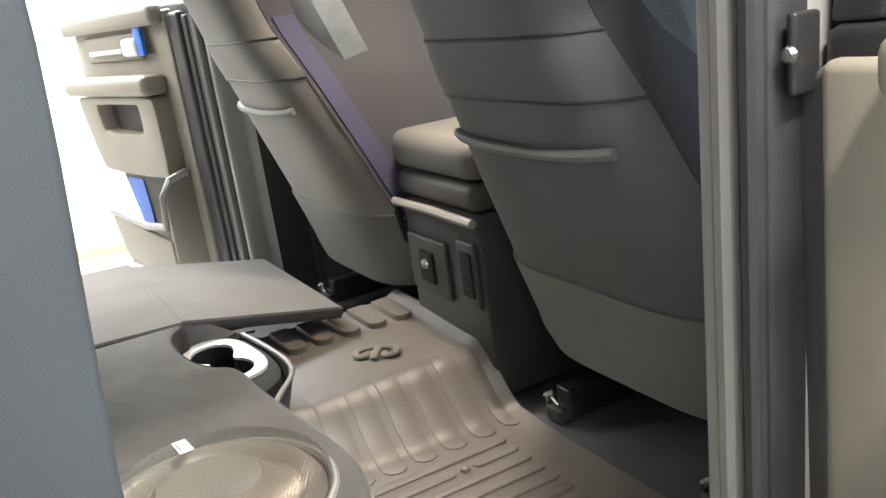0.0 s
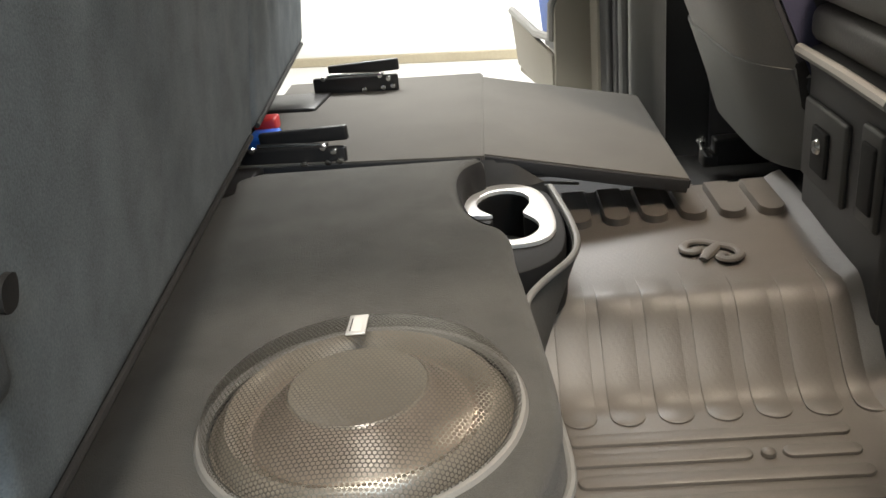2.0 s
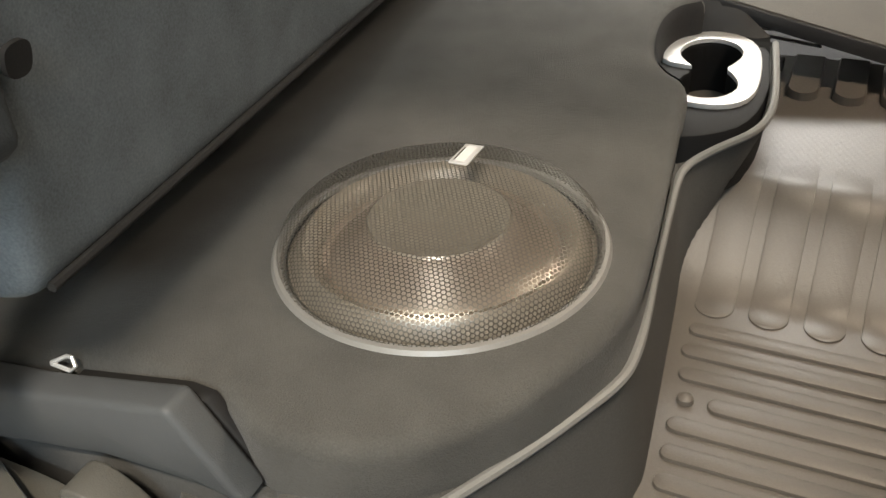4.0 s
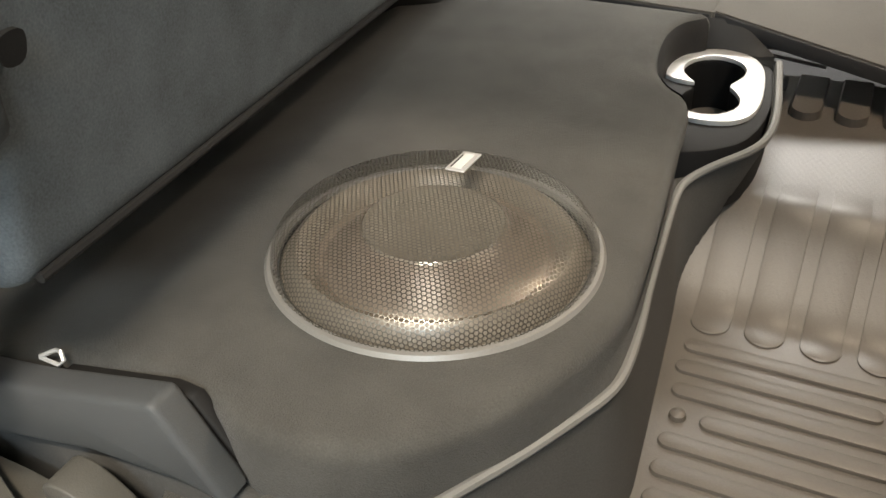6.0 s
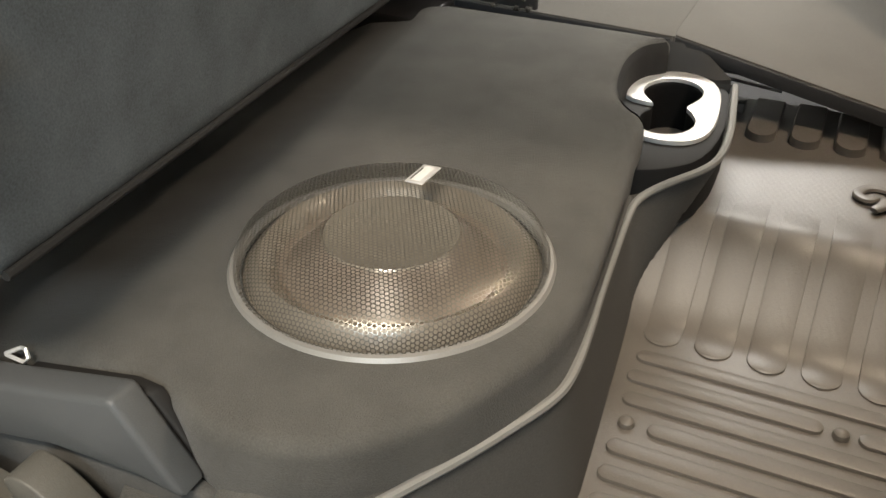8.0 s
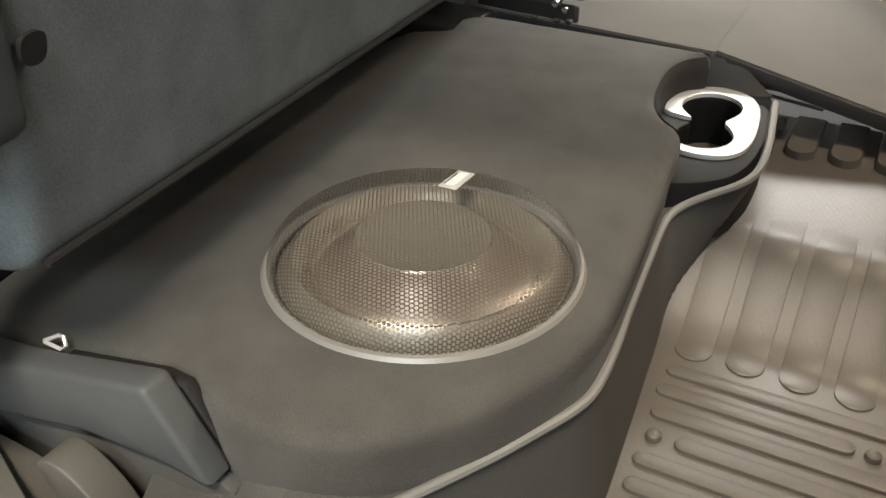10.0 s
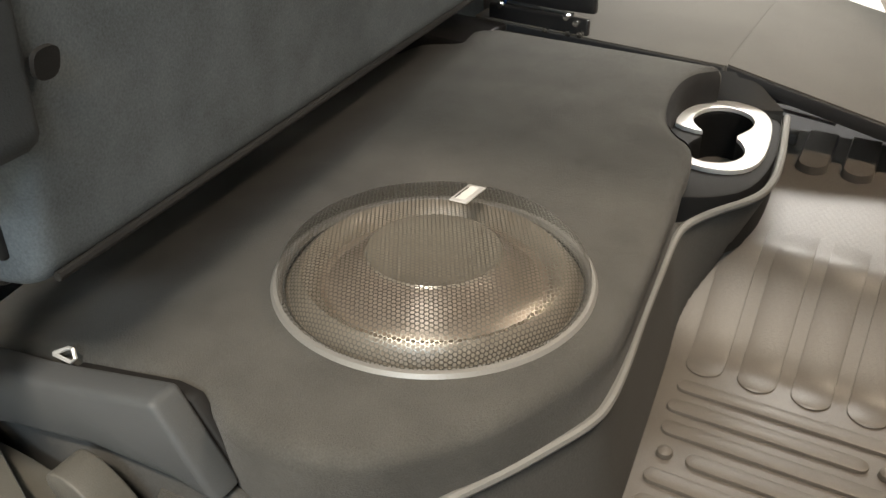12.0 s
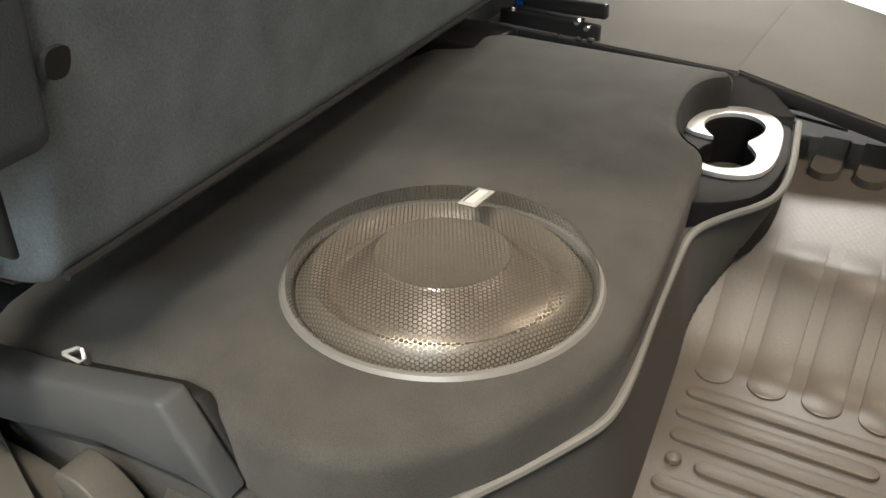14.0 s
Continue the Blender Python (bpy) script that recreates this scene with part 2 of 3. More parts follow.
structure("ground", rounded(-5, 6, -4.6, 6.6, GROUND - 0.1, GROUND, 0), CONCRETE, "pale smooth concrete workshop floor", "floor")
structure("wall_north", moved(rounded(-6, 7, 0, 0.2, GROUND, 2.6, 0), pose(-0.9, 4.78, 0, 0, 0, -12)), WHITE, "plain white brightly lit workshop wall", "wall")
structure("baseboard", moved(rounded(-6, 7, -0.02, -0.003, GROUND, GROUND + 0.06, 0.004, 1), pose(-0.9, 4.78, 0, 0, 0, -12)), TAN, "tan base strip along the white wall", "baseboard")
structure("wall_south", rounded(-5, 6, -4.6, -4.4, GROUND, 2.6, 0), WHITE, "plain white workshop wall", "wall")
structure("wall_east", rounded(5.8, 6, -4.4, 6.6, GROUND, 2.6, 0), WHITE, "plain white workshop wall", "wall")
structure("wall_west", rounded(-5, -4.8, -4.4, 6.6, GROUND, 2.6, 0), WHITE, "plain white workshop wall", "wall")
structure("ceiling", rounded(-5, 6, -4.6, 6.6, 2.6, 2.7, 0), WHITE, "plain white workshop ceiling", "ceiling")

# ---------------------------------------------------------------- the cab's shell
structure("floor", rounded(-0.75, 1.9, -0.56, 1.02, -0.06, -0.012, 0.01), FLOORCARPET, "black carpeted cab floor", "floor")
for nm, y0, y1 in (("sill_near", -0.72, -0.565), ("sill_far", 1.025, 1.18)):
    structure(nm, rounded(-0.62, 0.27, y0, y1, -0.2, 0.06, 0.015), GREYTRIM if y0 < 0 else WHITE, "grey plastic door sill" if y0 < 0 else "white painted door sill", "sill")
structure("wall_rear", rounded(-0.86, -0.78, -0.7, 1.16, -0.1, 0.75, 0.01), FABRIC, "grey carpeted rear wall of the cab", "wall")
structure("headliner", rounded(-0.85, 1.2, -0.56, 1.02, 1.12, 1.17, 0.02), HEADLINER, "pale fabric headliner of the cab", "ceiling")
structure("roof_rail_near", rounded(-0.85, 1.2, -0.66, -0.56, 1.02, 1.17, 0.02), GREYTRIM, "grey roof rail over the door opening", "trim")
structure("roof_rail_far", rounded(-0.85, 1.2, 1.02, 1.12, 1.02, 1.17, 0.02), GREYTRIM, "grey roof rail over the door opening", "trim")
structure("dashboard", prism([(1.15, 0.35), (1.3, 0.3), (1.6, 0.3), (1.75, 0.62), (1.3, 0.66), (1.17, 0.55)], "y", -0.5, 0.96, 0.03), GREYTRIM, "grey plastic dashboard", "dashboard")
structure("firewall", rounded(1.75, 1.85, -0.66, 1.12, -0.1, 0.64, 0.01), DARKPLASTIC, "dark panel below the windscreen", "wall")


def b_pillar(name, side):
    """A door pillar with its trim, rubber seals and lower cover. side -1: near, 1: far."""
    y = NEAR if side < 0 else FAR
    ob = thing(name, "grey plastic door pillar with black rubber seals", "pillar", kind="structure")
    def yy(d):
        return y + side * d
    part("pillar_trim", prism([(0.262, yy(0.0)), (0.30, yy(-0.012)), (0.33, yy(0.0)), (0.335, yy(0.09)), (0.30, yy(0.09)), (0.25, yy(0.03)), (0.25, yy(0.008))], "z", -0.1, 1.1, 0.006, 3), GREYTRIM, ob)
    part("trim_lip", tube([(0.247, yy(0.047), -0.1), (0.245, yy(0.047), 0.5), (0.245, yy(0.047), 1.08)], 0.014, 10), GREYPLASTIC, ob)
    part("rubber_seal", tube([(0.247, yy(0.078), -0.1), (0.245, yy(0.078), 0.5), (0.245, yy(0.078), 1.08)], 0.012, 10), SEAL, ob)
    part("door_jamb", prism([(0.255, yy(0.08)), (0.44, yy(0.04)), (0.44, yy(0.09)), (0.34, yy(0.09)), (0.275, yy(0.088))], "z", -0.2, 1.08, 0.006, 2), JAMB, ob)
    for z in (0.12, 0.64):
        hinge = part("hinge", rounded(0.266, 0.30, min(yy(0.094), yy(0.104)), max(yy(0.094), yy(0.104)), z, z + 0.07, 0.004), BLACK, ob)
        part("hinge_bolt", lathe([(0.0, 0.006), (0.006, 0.005), (0.008, 0.0)], 0, 0, 12), STEEL, hinge).matrix_world = pose(0.266, yy(0.099), z + 0.035, 0, -90, 0)
    return ob


LEAN = Matrix(((1, 0, 0.07, -0.004), (0, 1, 0, 0), (0, 0, 1, 0), (0, 0, 0, 1)))
b_pillar("pillar_near", -1).matrix_world = LEAN
b_pillar("pillar_far", 1).matrix_world = Matrix.Translation((0.008, 0, 0))


def c_pillar(name, side):
    y = NEAR if side < 0 else FAR
    bm = rounded(-0.85, -0.6, min(y, y + side * 0.1), max(y, y + side * 0.1), -0.1, 1.1, 0.02)
    return structure(name, bm, GREYTRIM, "grey plastic rear door pillar", "pillar")


c_pillar("rear_pillar_near", -1)
c_pillar("rear_pillar_far", 1)

# Housing for the added dome fill, out of view
dome = thing("assumed_dome_lamp", "small assumed dome lamp on the headliner, added as fill", "lamp")
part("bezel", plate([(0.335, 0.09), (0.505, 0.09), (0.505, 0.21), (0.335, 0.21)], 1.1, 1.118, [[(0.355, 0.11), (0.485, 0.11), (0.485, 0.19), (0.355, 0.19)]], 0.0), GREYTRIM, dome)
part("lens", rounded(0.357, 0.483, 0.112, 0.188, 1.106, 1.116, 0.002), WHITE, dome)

# ---------------------------------------------------------------- floor mat


def mat_z(x, y):
    z = 0.102 * smooth(0.025, 0.16, y) + 0.01 * smooth(0.16, 0.4, y)
    lip = 0.016 * smooth(0.385, 0.421, x) * (0.35 + 0.65 * smooth(-0.1, 0.1, y))
    return z + lip + 0.0008 * math.sin(23 * x + 9 * y) * smooth(-0.1, 0.3, y)


mat = thing("floor_mat", "taupe rubber floor mat with moulded ribs over the tunnel", "floor mat")
part("mat_sheet", sheet(lambda x, y: (x, y, mat_z(x, y)), lin(-0.09, 0.421, 40), lin(-0.52, 0.51, 70), (0, 0, -0.005)), RUBBER, mat)


def tab(x, y0, y1, w, h=0.004, fade=0.0):
    """A long raised tab with round ends that follows the mat."""
    bm = bmesh.new()
    ys = [y0 + w / 2 * (1 - math.cos(math.pi / 2 * k / 7)) for k in range(7)] + lin(y0 + w / 2, y1, 20)
    rows = []
    for i, y in enumerate(ys):
        d0, d1 = y - y0, y1 - y
        k = 1.0
        if d0 < w / 2:
            k = math.sqrt(max(0.006, 1 - ((w / 2 - d0) / (w / 2)) ** 2))
        hw = w / 2 * k
        rise = h * (1 - 1.3 * fade * smooth(y0 + 0.5 * (y1 - y0), y1, y))
        prof = [(-hw, -0.003), (-hw + 0.0006, rise * 0.8), (-hw + 0.0022 * k, rise), (hw - 0.0022 * k, rise), (hw - 0.0006, rise * 0.8), (hw, -0.003)]
        rows.append([bm.verts.new((x + a, y, mat_z(x, y) + b)) for a, b in prof])
    for a, b in zip(rows, rows[1:]):
        for k in range(5):
            bm.faces.new((a[k], a[k + 1], b[k + 1], b[k]))
    bm.faces.new(rows[0])
    bm.faces.new(rows[-1])
    return bm


for i in range(7):
    part("rib", tab(0.032 + 0.06 * i, -0.004, 0.235, 0.044, 0.0022, 1.0), RUBBER, mat)
for i in range(6):
    part("tab", tab(0.072 + 0.0595 * i, 0.36, 0.49, 0.042, 0.012), RUBBER, mat)
def cross_rib(x0, x1, y):
    """A low bar across the footwell with round ends."""
    w = 0.0105
    loop = [(x0 + w - w * math.sin(t), y - w * math.cos(t)) for t in lin(0, math.pi, 9)] + [(x1 - w + w * math.sin(t), y + w * math.cos(t)) for t in lin(0, math.pi, 9)]
    return plate([Vector(p) for p in loop], -0.003, 0.0045, r=0.0022, seg=2)


for i in range(10):
    y = -0.031 - 0.038 * i
    for x0, x1 in {1: ((0.012, 0.222), (0.256, 0.345)), 3: ((0.054, 0.345),)}.get(i, ((0.013 + 0.002 * i, 0.345),)):
        part("cross_rib", cross_rib(x0, x1, y), RUBBER, mat)


def emblem():
    bms = []
    for sgn in (-1, 1):
        pts = [(0.0, 0.02), (sgn * 0.02, 0.022), (sgn * 0.034, 0.008), (sgn * 0.03, -0.012), (sgn * 0.014, -0.012), (sgn * 0.016, 0.0)]
        bms.append(tube([(x, y, 0.003) for x, y in [(p.x, p.y) for p in chaikin(pts, 2, closed=False)]], 0.006, 8))
    bms.append(tube([(0.0, 0.02, 0.003), (0.0, 0.0, 0.004), (0.0, -0.022, 0.002)], [0.006, 0.008, 0.005], 8))
    return moved(join(*bms), pose(0.246, 0.25, 0.108, 0, 0, -35) @ Matrix.Diagonal((1.25, 1.25, 0.7, 1)))


part("emblem", emblem(), RUBBER, mat)
for x, y in ((0.032, -0.146), (0.239, -0.071)):
    part("knob", moved(lathe([(0.0, 0.006), (0.005, 0.0055), (0.008, 0.003), (0.009, -0.002)], 0, 0, 12), pose(x, y, 0.003)), RUBBER, mat)

# ---------------------------------------------------------------- subwoofer box
TOP = 0.213
CX, CY, CR = -0.186, -0.2445, 0.1505
sub = thing("subwoofer_box", "dark carpeted subwoofer box under the folded rear seat", "subwoofer")
outline = [(-0.62, -0.486), (-0.44, -0.486), (-0.40, -0.474), (-0.28, -0.474), (-0.252, -0.478), (-0.225, -0.496), (-0.19, -0.498), (-0.14, -0.49), (-0.088, -0.456), (-0.045, -0.392), (-0.012, -0.31), (-0.004, -0.25), (-0.012, -0.15), (-0.028, 0.0), (-0.036, 0.06), (-0.036, 0.10), (-0.046, 0.14), (-0.072, 0.158), (-0.092, 0.19), (-0.104, 0.24), (-0.108, 0.30), (-0.098, 0.345), (-0.075, 0.365), (-0.068, 0.38), (-0.09, 0.392), (-0.62, 0.398)]
outline = chaikin(outline, 2)


def densify(pts, step):
    out = []
    for i, p in enumerate(pts):
        q = pts[(i + 1) % len(pts)]
        n = max(1, int((q - p).length / step))
        out += [p.lerp(q, k / n) for k in range(n)]
    return out


outline = densify(outline, 0.012)


def normals(pts):
    out = []
    for i in range(len(pts)):
        d = pts[(i + 1) % len(pts)] - pts[i - 1]
        out.append(Vector((d.y, -d.x)).normalized())
    return out


def top_rise(y):
    """The box top climbs a little towards the load floor."""
    return 0.022 * smooth(-0.08, 0.38, y)


def fold(x, y):
    """How far a point lies behind the fold where the carpet drops under the bench."""
    return max(0.0, -0.405 - 0.1 * y - x)


def carpet_shell():
    bm = bmesh.new()
    nor = normals(outline)
    R = 0.016
    inset = [p - n * R for p, n in zip(outline, nor)]
    ring = [Vector((CX + (CR - 0.012) * math.cos(2 * math.pi * k / 80), CY + (CR - 0.012) * math.sin(2 * math.pi * k / 80))) for k in range(80)]
    loops = []
    for pts in (inset, ring):
        vs = [bm.verts.new((p.x, p.y, TOP)) for p in pts]
        loops.append(vs)
        for i in range(len(vs)):
            bm.edges.new((vs[i], vs[(i + 1) % len(vs)]))
    bmesh.ops.triangle_fill(bm, edges=bm.edges[:], use_beauty=True)
    rows = [loops[0]]
    for k in range(1, 7):
        a = math.pi / 2 * k / 6
        rows.append([bm.verts.new((p.x - n.x * R * (1 - math.sin(a)), p.y - n.y * R * (1 - math.sin(a)), TOP - R * (1 - math.cos(a)))) for p, n in zip(outline, nor)])
    rows.append([bm.verts.new((p.x - n.x * 0.006, p.y - n.y * 0.006, 0.12)) for p, n in zip(outline, nor)])
    n = len(outline)
    for a, b in zip(rows, rows[1:]):
        for k in range(n):
            bm.faces.new((a[k], a[(k + 1) % n], b[(k + 1) % n], b[k]))
    for x in (-0.395, -0.405, -0.415):
        bmesh.ops.bisect_plane(bm, geom=bm.verts[:] + bm.edges[:] + bm.faces[:], plane_co=(x, 0, 0), plane_no=(1, 0.1, 0))
    for y in lin(-0.08, 0.38, 9):
        bmesh.ops.bisect_plane(bm, geom=bm.verts[:] + bm.edges[:] + bm.faces[:], plane_co=(0, y, 0), plane_no=(0, 1, 0))
    for v in bm.verts:
        if v.co.z > 0.15:
            v.co.z += top_rise(v.co.y) - 0.22 * fold(v.co.x, v.co.y)
    return bm


part("carpet_shell", carpet_shell(), CARPET, sub)
strip = [(-0.2, -0.65, 0.15), (-0.14, -0.55, 0.151), (-0.082, -0.451, 0.152), (-0.046, -0.388, 0.152), (-0.027, -0.349, 0.152), (-0.003, -0.297, 0.152), (0.0, -0.26, 0.152), (-0.005, -0.201, 0.152), (-0.012, -0.147, 0.152), (-0.021, -0.051, 0.153), (-0.027, 0.017, 0.155), (-0.025, 0.05, 0.16), (0.0, 0.079, 0.17), (0.038, 0.113, 0.18), (0.05, 0.15, 0.185), (0.047, 0.217, 0.187), (0.038, 0.286, 0.188), (0.028, 0.36, 0.187)]
strip = chaikin(strip, 2, closed=False)
part("trim_strip", tube(strip, 0.0048, 8), STRIPGREY, sub, "light grey plastic trim strip")


def base_body():
    bm = bmesh.new()
    back = [Vector((-0.2, 0.385, 0.17)), Vector((-0.6, 0.385, 0.17)), Vector((-0.6, -0.48, 0.12)), Vector((-0.3, -0.6, 0.12))]
    path = [p + Vector((0, 0, 0.002)) for p in strip] + back
    low = [(-0.6, -0.03), (-0.45, -0.01), (-0.26, 0.017), (-0.165, 0.008), (-0.007, -0.008), (0.088, -0.019), (0.229, -0.035), (0.4, -0.045)]
    lo = [bm.verts.new((min(p.x + 0.02, lerp(low, p.y)), p.y, -0.005)) for p in path]
    mid = [bm.verts.new((p.x, p.y, p.z - 0.012)) for p in path]
    hi = [bm.verts.new((p.x - 0.002, p.y, p.z)) for p in path]
    n = len(path)
    for a, b in ((lo, mid), (mid, hi)):
        for k in range(n):
            bm.faces.new((a[k], a[(k + 1) % n], b[(k + 1) % n], b[k]))
    return bm


def carpet_skirt():
    """Carpet that runs from the trim strip in to the foot of the box."""
    bm, rows, feet = bmesh.new(), [], []
    for p in strip:
        q = min(outline, key=lambda o: (o - Vector((p.x, p.y))).length)
        if p.y > 0.06:
            q = Vector((p.x - 0.006, p.y))
        elif p.y < -0.45:
            q = q + Vector((-0.6 * (-0.45 - p.y), 0))
        feet.append(q)
    for i, p in enumerate(strip):
        near = feet[max(0, i - 3):i + 4]
        q = feet[i] if p.y > 0.03 else sum(near, Vector((0, 0))) / len(near)
        up = 0.02 * smooth(0.06, 0.0, p.y) - 0.05 * (1 - smooth(-0.6, -0.5, p.y))
        rows.append([bm.verts.new((p.x + (q.x - p.x) * k, p.y + (q.y - p.y) * k, p.z - 0.002 + up * k ** 2.2 - 0.003 * math.sin(math.pi * min(1, k)))) for k in (0.0, 0.25, 0.5, 0.75, 1.1)])
    for a, b in zip(rows, rows[1:]):
        for k in range(4):
            bm.faces.new((a[k], a[k + 1], b[k + 1], b[k]))
    return bm


part("carpet_skirt", carpet_skirt(), CARPET, sub)
part("base", base_body(), BASEBLACK, sub, "near-black base of the box")
# Matte black sheet over the carpeted notch wall: painted shade of the recess
notch = [(p, n) for p, n in zip(outline, normals(outline)) if 0.135 < p.y < 0.372 and p.x > -0.125]
bm = bmesh.new()
rows = [[bm.verts.new((p.x + n.x * d, p.y + n.y * d, z + top_rise(p.y) * (z > 0.17))) for p, n in notch] for d, z in ((-0.004, TOP - 0.003), (0.001, TOP - 0.01), (0.003, TOP - 0.02), (0.003, 0.16))]
for a, b in zip(rows, rows[1:]):
    for k in range(len(notch) - 1):
        bm.faces.new((a[k], a[k + 1], b[k + 1], b[k]))
part("notch_shade", bm, MATTEBLACK, sub)


def dome_profile(n=160):
    """Arc lengths, radii and heights from the crown of the dome down to its foot."""
    out, s, last = [], 0.0, None
    for k in range(n + 1):
        a = k / n * math.pi / 2
        r, z = 0.1455 * math.sin(a) ** 0.5, TOP + 0.001 + 0.043 * math.cos(a) ** 0.72
        if last:
            s += math.hypot(r - last[0], z - last[1])
        out.append((s, r, z))
        last = (r, z)
    return out


DOME = dome_profile()
RADIUS, HEIGHT, CROWN = [(a, r) for a, r, z in DOME], [(a, z) for a, r, z in DOME], [(r, z) for a, r, z in DOME]


def dome_z(r):
    return lerp(CROWN, r)


def grille():
    """Perforated dome: hexagons with a hole in each, laid along the dome's curve."""
    bm = bmesh.new()
    p, reach = 0.0044, DOME[-1][0]
    n = int(reach / p) + 2
    for i in range(-n, n + 1):
        for j in range(-n - 6, n + 7):
            x, y = p * (i + 0.5 * (j % 2)), p * 0.866 * j
            if math.hypot(x, y) > reach - 0.001:
                continue
            out, inn = [], []
            for k in range(6):
                a = math.pi / 6 + k * math.pi / 3
                for rad, lst in ((p * 0.5774, out), (p * 0.45, inn)):
                    u, v = x + rad * math.cos(a), y + rad * math.sin(a)
                    d = math.hypot(u, v)
                    r = lerp(RADIUS, d) / max(d, 1e-6)
                    lst.append(bm.verts.new((CX + u * r, CY + v * r, lerp(HEIGHT, d))))
            for k in range(6):
                bm.faces.new((out[k], out[(k + 1) % 6], inn[(k + 1) % 6], inn[k]))
    bmesh.ops.remove_doubles(bm, verts=bm.verts, dist=0.0001)
    return bm


part("grille", grille(), MESH, sub, "perforated metal domed grille")
part("grille_ring", lathe([(0.140, TOP - 0.001), (0.1425, TOP + 0.004), (0.1455, TOP + 0.005), (0.149, TOP + 0.004), (CR + 0.001, TOP + 0.0005)], CX, CY, 96), RING, sub, "pale grey ring round the grille")
part("speaker_surround", lathe([(0.140, TOP - 0.006), (0.135, TOP - 0.004), (0.130, TOP + 0.007), (0.122, TOP + 0.014), (0.113, TOP + 0.009), (0.107, TOP - 0.003)], CX, CY), SURROUND, sub)
part("speaker_cone", lathe([(0.107, TOP - 0.003), (0.101, TOP - 0.006), (0.096, TOP - 0.003), (0.083, TOP + 0.011), (0.07, TOP + 0.0235), (0.0645, TOP + 0.0275)], CX, CY), CONE, sub)
part("dust_cap", lathe([(0.0645, TOP + 0.0275), (0.0625, TOP + 0.0295), (0.06, TOP + 0.029), (0.045, TOP + 0.0255), (0.025, TOP + 0.023), (0, TOP + 0.022)], CX, CY), DUSTCAP, sub)
part("basket", lathe([(0.147, TOP - 0.002), (0.140, TOP - 0.008), (0.138, TOP - 0.09), (0, TOP - 0.09)], CX, CY), BLACK, sub)
BADGE = pose(-0.195, -0.160, dome_z(0.0825) + 0.0012, -6, 0, 2)
badge = part("badge", moved(rounded(-0.0095, 0.0095, -0.023, 0.023, -0.001, 0.001, 0.0008), BADGE), SILVER, sub, "small silver badge on the grille")
part("badge_inlay", moved(rounded(-0.005, 0.005, -0.018, 0.018, 0.0011, 0.0014, 0.0), BADGE), WHITE, badge)
part("badge_bar", moved(rounded(-0.0062, -0.0048, -0.018, 0.012, 0.0015, 0.0017, 0.0), BADGE), BLACK, badge)

# ---------------------------------------------------------------- cup holder
cup = thing("cup_holder", "black double cup holder with a silver ring", "cup holder")
inner = [(-0.056, 0.176), (-0.044, 0.171), (-0.031, 0.17), (-0.011, 0.179), (0.002, 0.201), (0.002, 0.226), (-0.008, 0.247), (-0.02, 0.263), (-0.012, 0.283), (-0.006, 0.304), (-0.008, 0.329), (-0.023, 0.35), (-0.049, 0.358), (-0.074, 0.344), (-0.086, 0.317), (-0.083, 0.29), (-0.07, 0.27), (-0.059, 0.258)]
outer = [(-0.1, 0.264), (-0.105, 0.293), (-0.104, 0.326), (-0.092, 0.358), (-0.068, 0.379), (-0.037, 0.385), (-0.005, 0.369), (0.012, 0.339), (0.021, 0.296), (0.027, 0.231), (0.023, 0.189), (0.008, 0.164), (-0.015, 0.153), (-0.041, 0.152), (-0.057, 0.157)]
hole = inner + [(-0.069, 0.237), (-0.07, 0.209), (-0.066, 0.19)]
rim = chaikin(inner + outer, 1)
CUPZ = 0.182
part("silver_ring", plate([(p.x, p.y) for p in rim], CUPZ, CUPZ + 0.006, r=0.0015), SILVER, cup, "bright silver ring open on one side")
housing = chaikin([(-0.077, 0.065), (-0.01, 0.085), (0.036, 0.14), (0.039, 0.284), (0.022, 0.359), (-0.011, 0.39), (-0.114, 0.388), (-0.109, 0.117)], 2)
hole_s = chaikin(hole, 1)
part("housing", plate([(p.x, p.y) for p in housing], 0.1, CUPZ, [[(p.x, p.y) for p in hole_s]], r=0.004), HOUSING, cup)
bm = bmesh.new()
top = [bm.verts.new((p.x, p.y, CUPZ - 0.004)) for p in hole_s]
low = [bm.verts.new((p.x, p.y, CUPZ - 0.075)) for p in hole_s]
for k in range(len(top)):
    bm.faces.new((top[k], top[(k + 1) % len(top)], low[(k + 1) % len(top)], low[k]))
bm.faces.new(low)
part("well", bm, MATTEBLACK, cup)
bm = bmesh.new()
tip = [(-0.088, 0.384, 0.229), (-0.05, 0.4, 0.224), (-0.018, 0.396, 0.212), (0.02, 0.375, 0.19), (0.0, 0.372, 0.187), (-0.056, 0.384, 0.189)]
hi, lo = [bm.verts.new(p) for p in tip], [bm.verts.new((x, y, 0.1)) for x, y, z in tip]
bm.faces.new(hi)
for k in range(6):
    bm.faces.new((hi[k], hi[(k + 1) % 6], lo[(k + 1) % 6], lo[k]))
bmesh.ops.triangulate(bm, faces=[f for f in bm.faces if len(f.verts) > 4])
part("end_fin", bm, DARKPLASTIC, cup)
part("well_insert", moved(rounded(-0.013, 0.013, -0.012, 0.012, 0, 0.018, 0.003), pose(-0.03, 0.212, CUPZ - 0.058, 0, 0, 10)), GREYPLASTIC, cup)

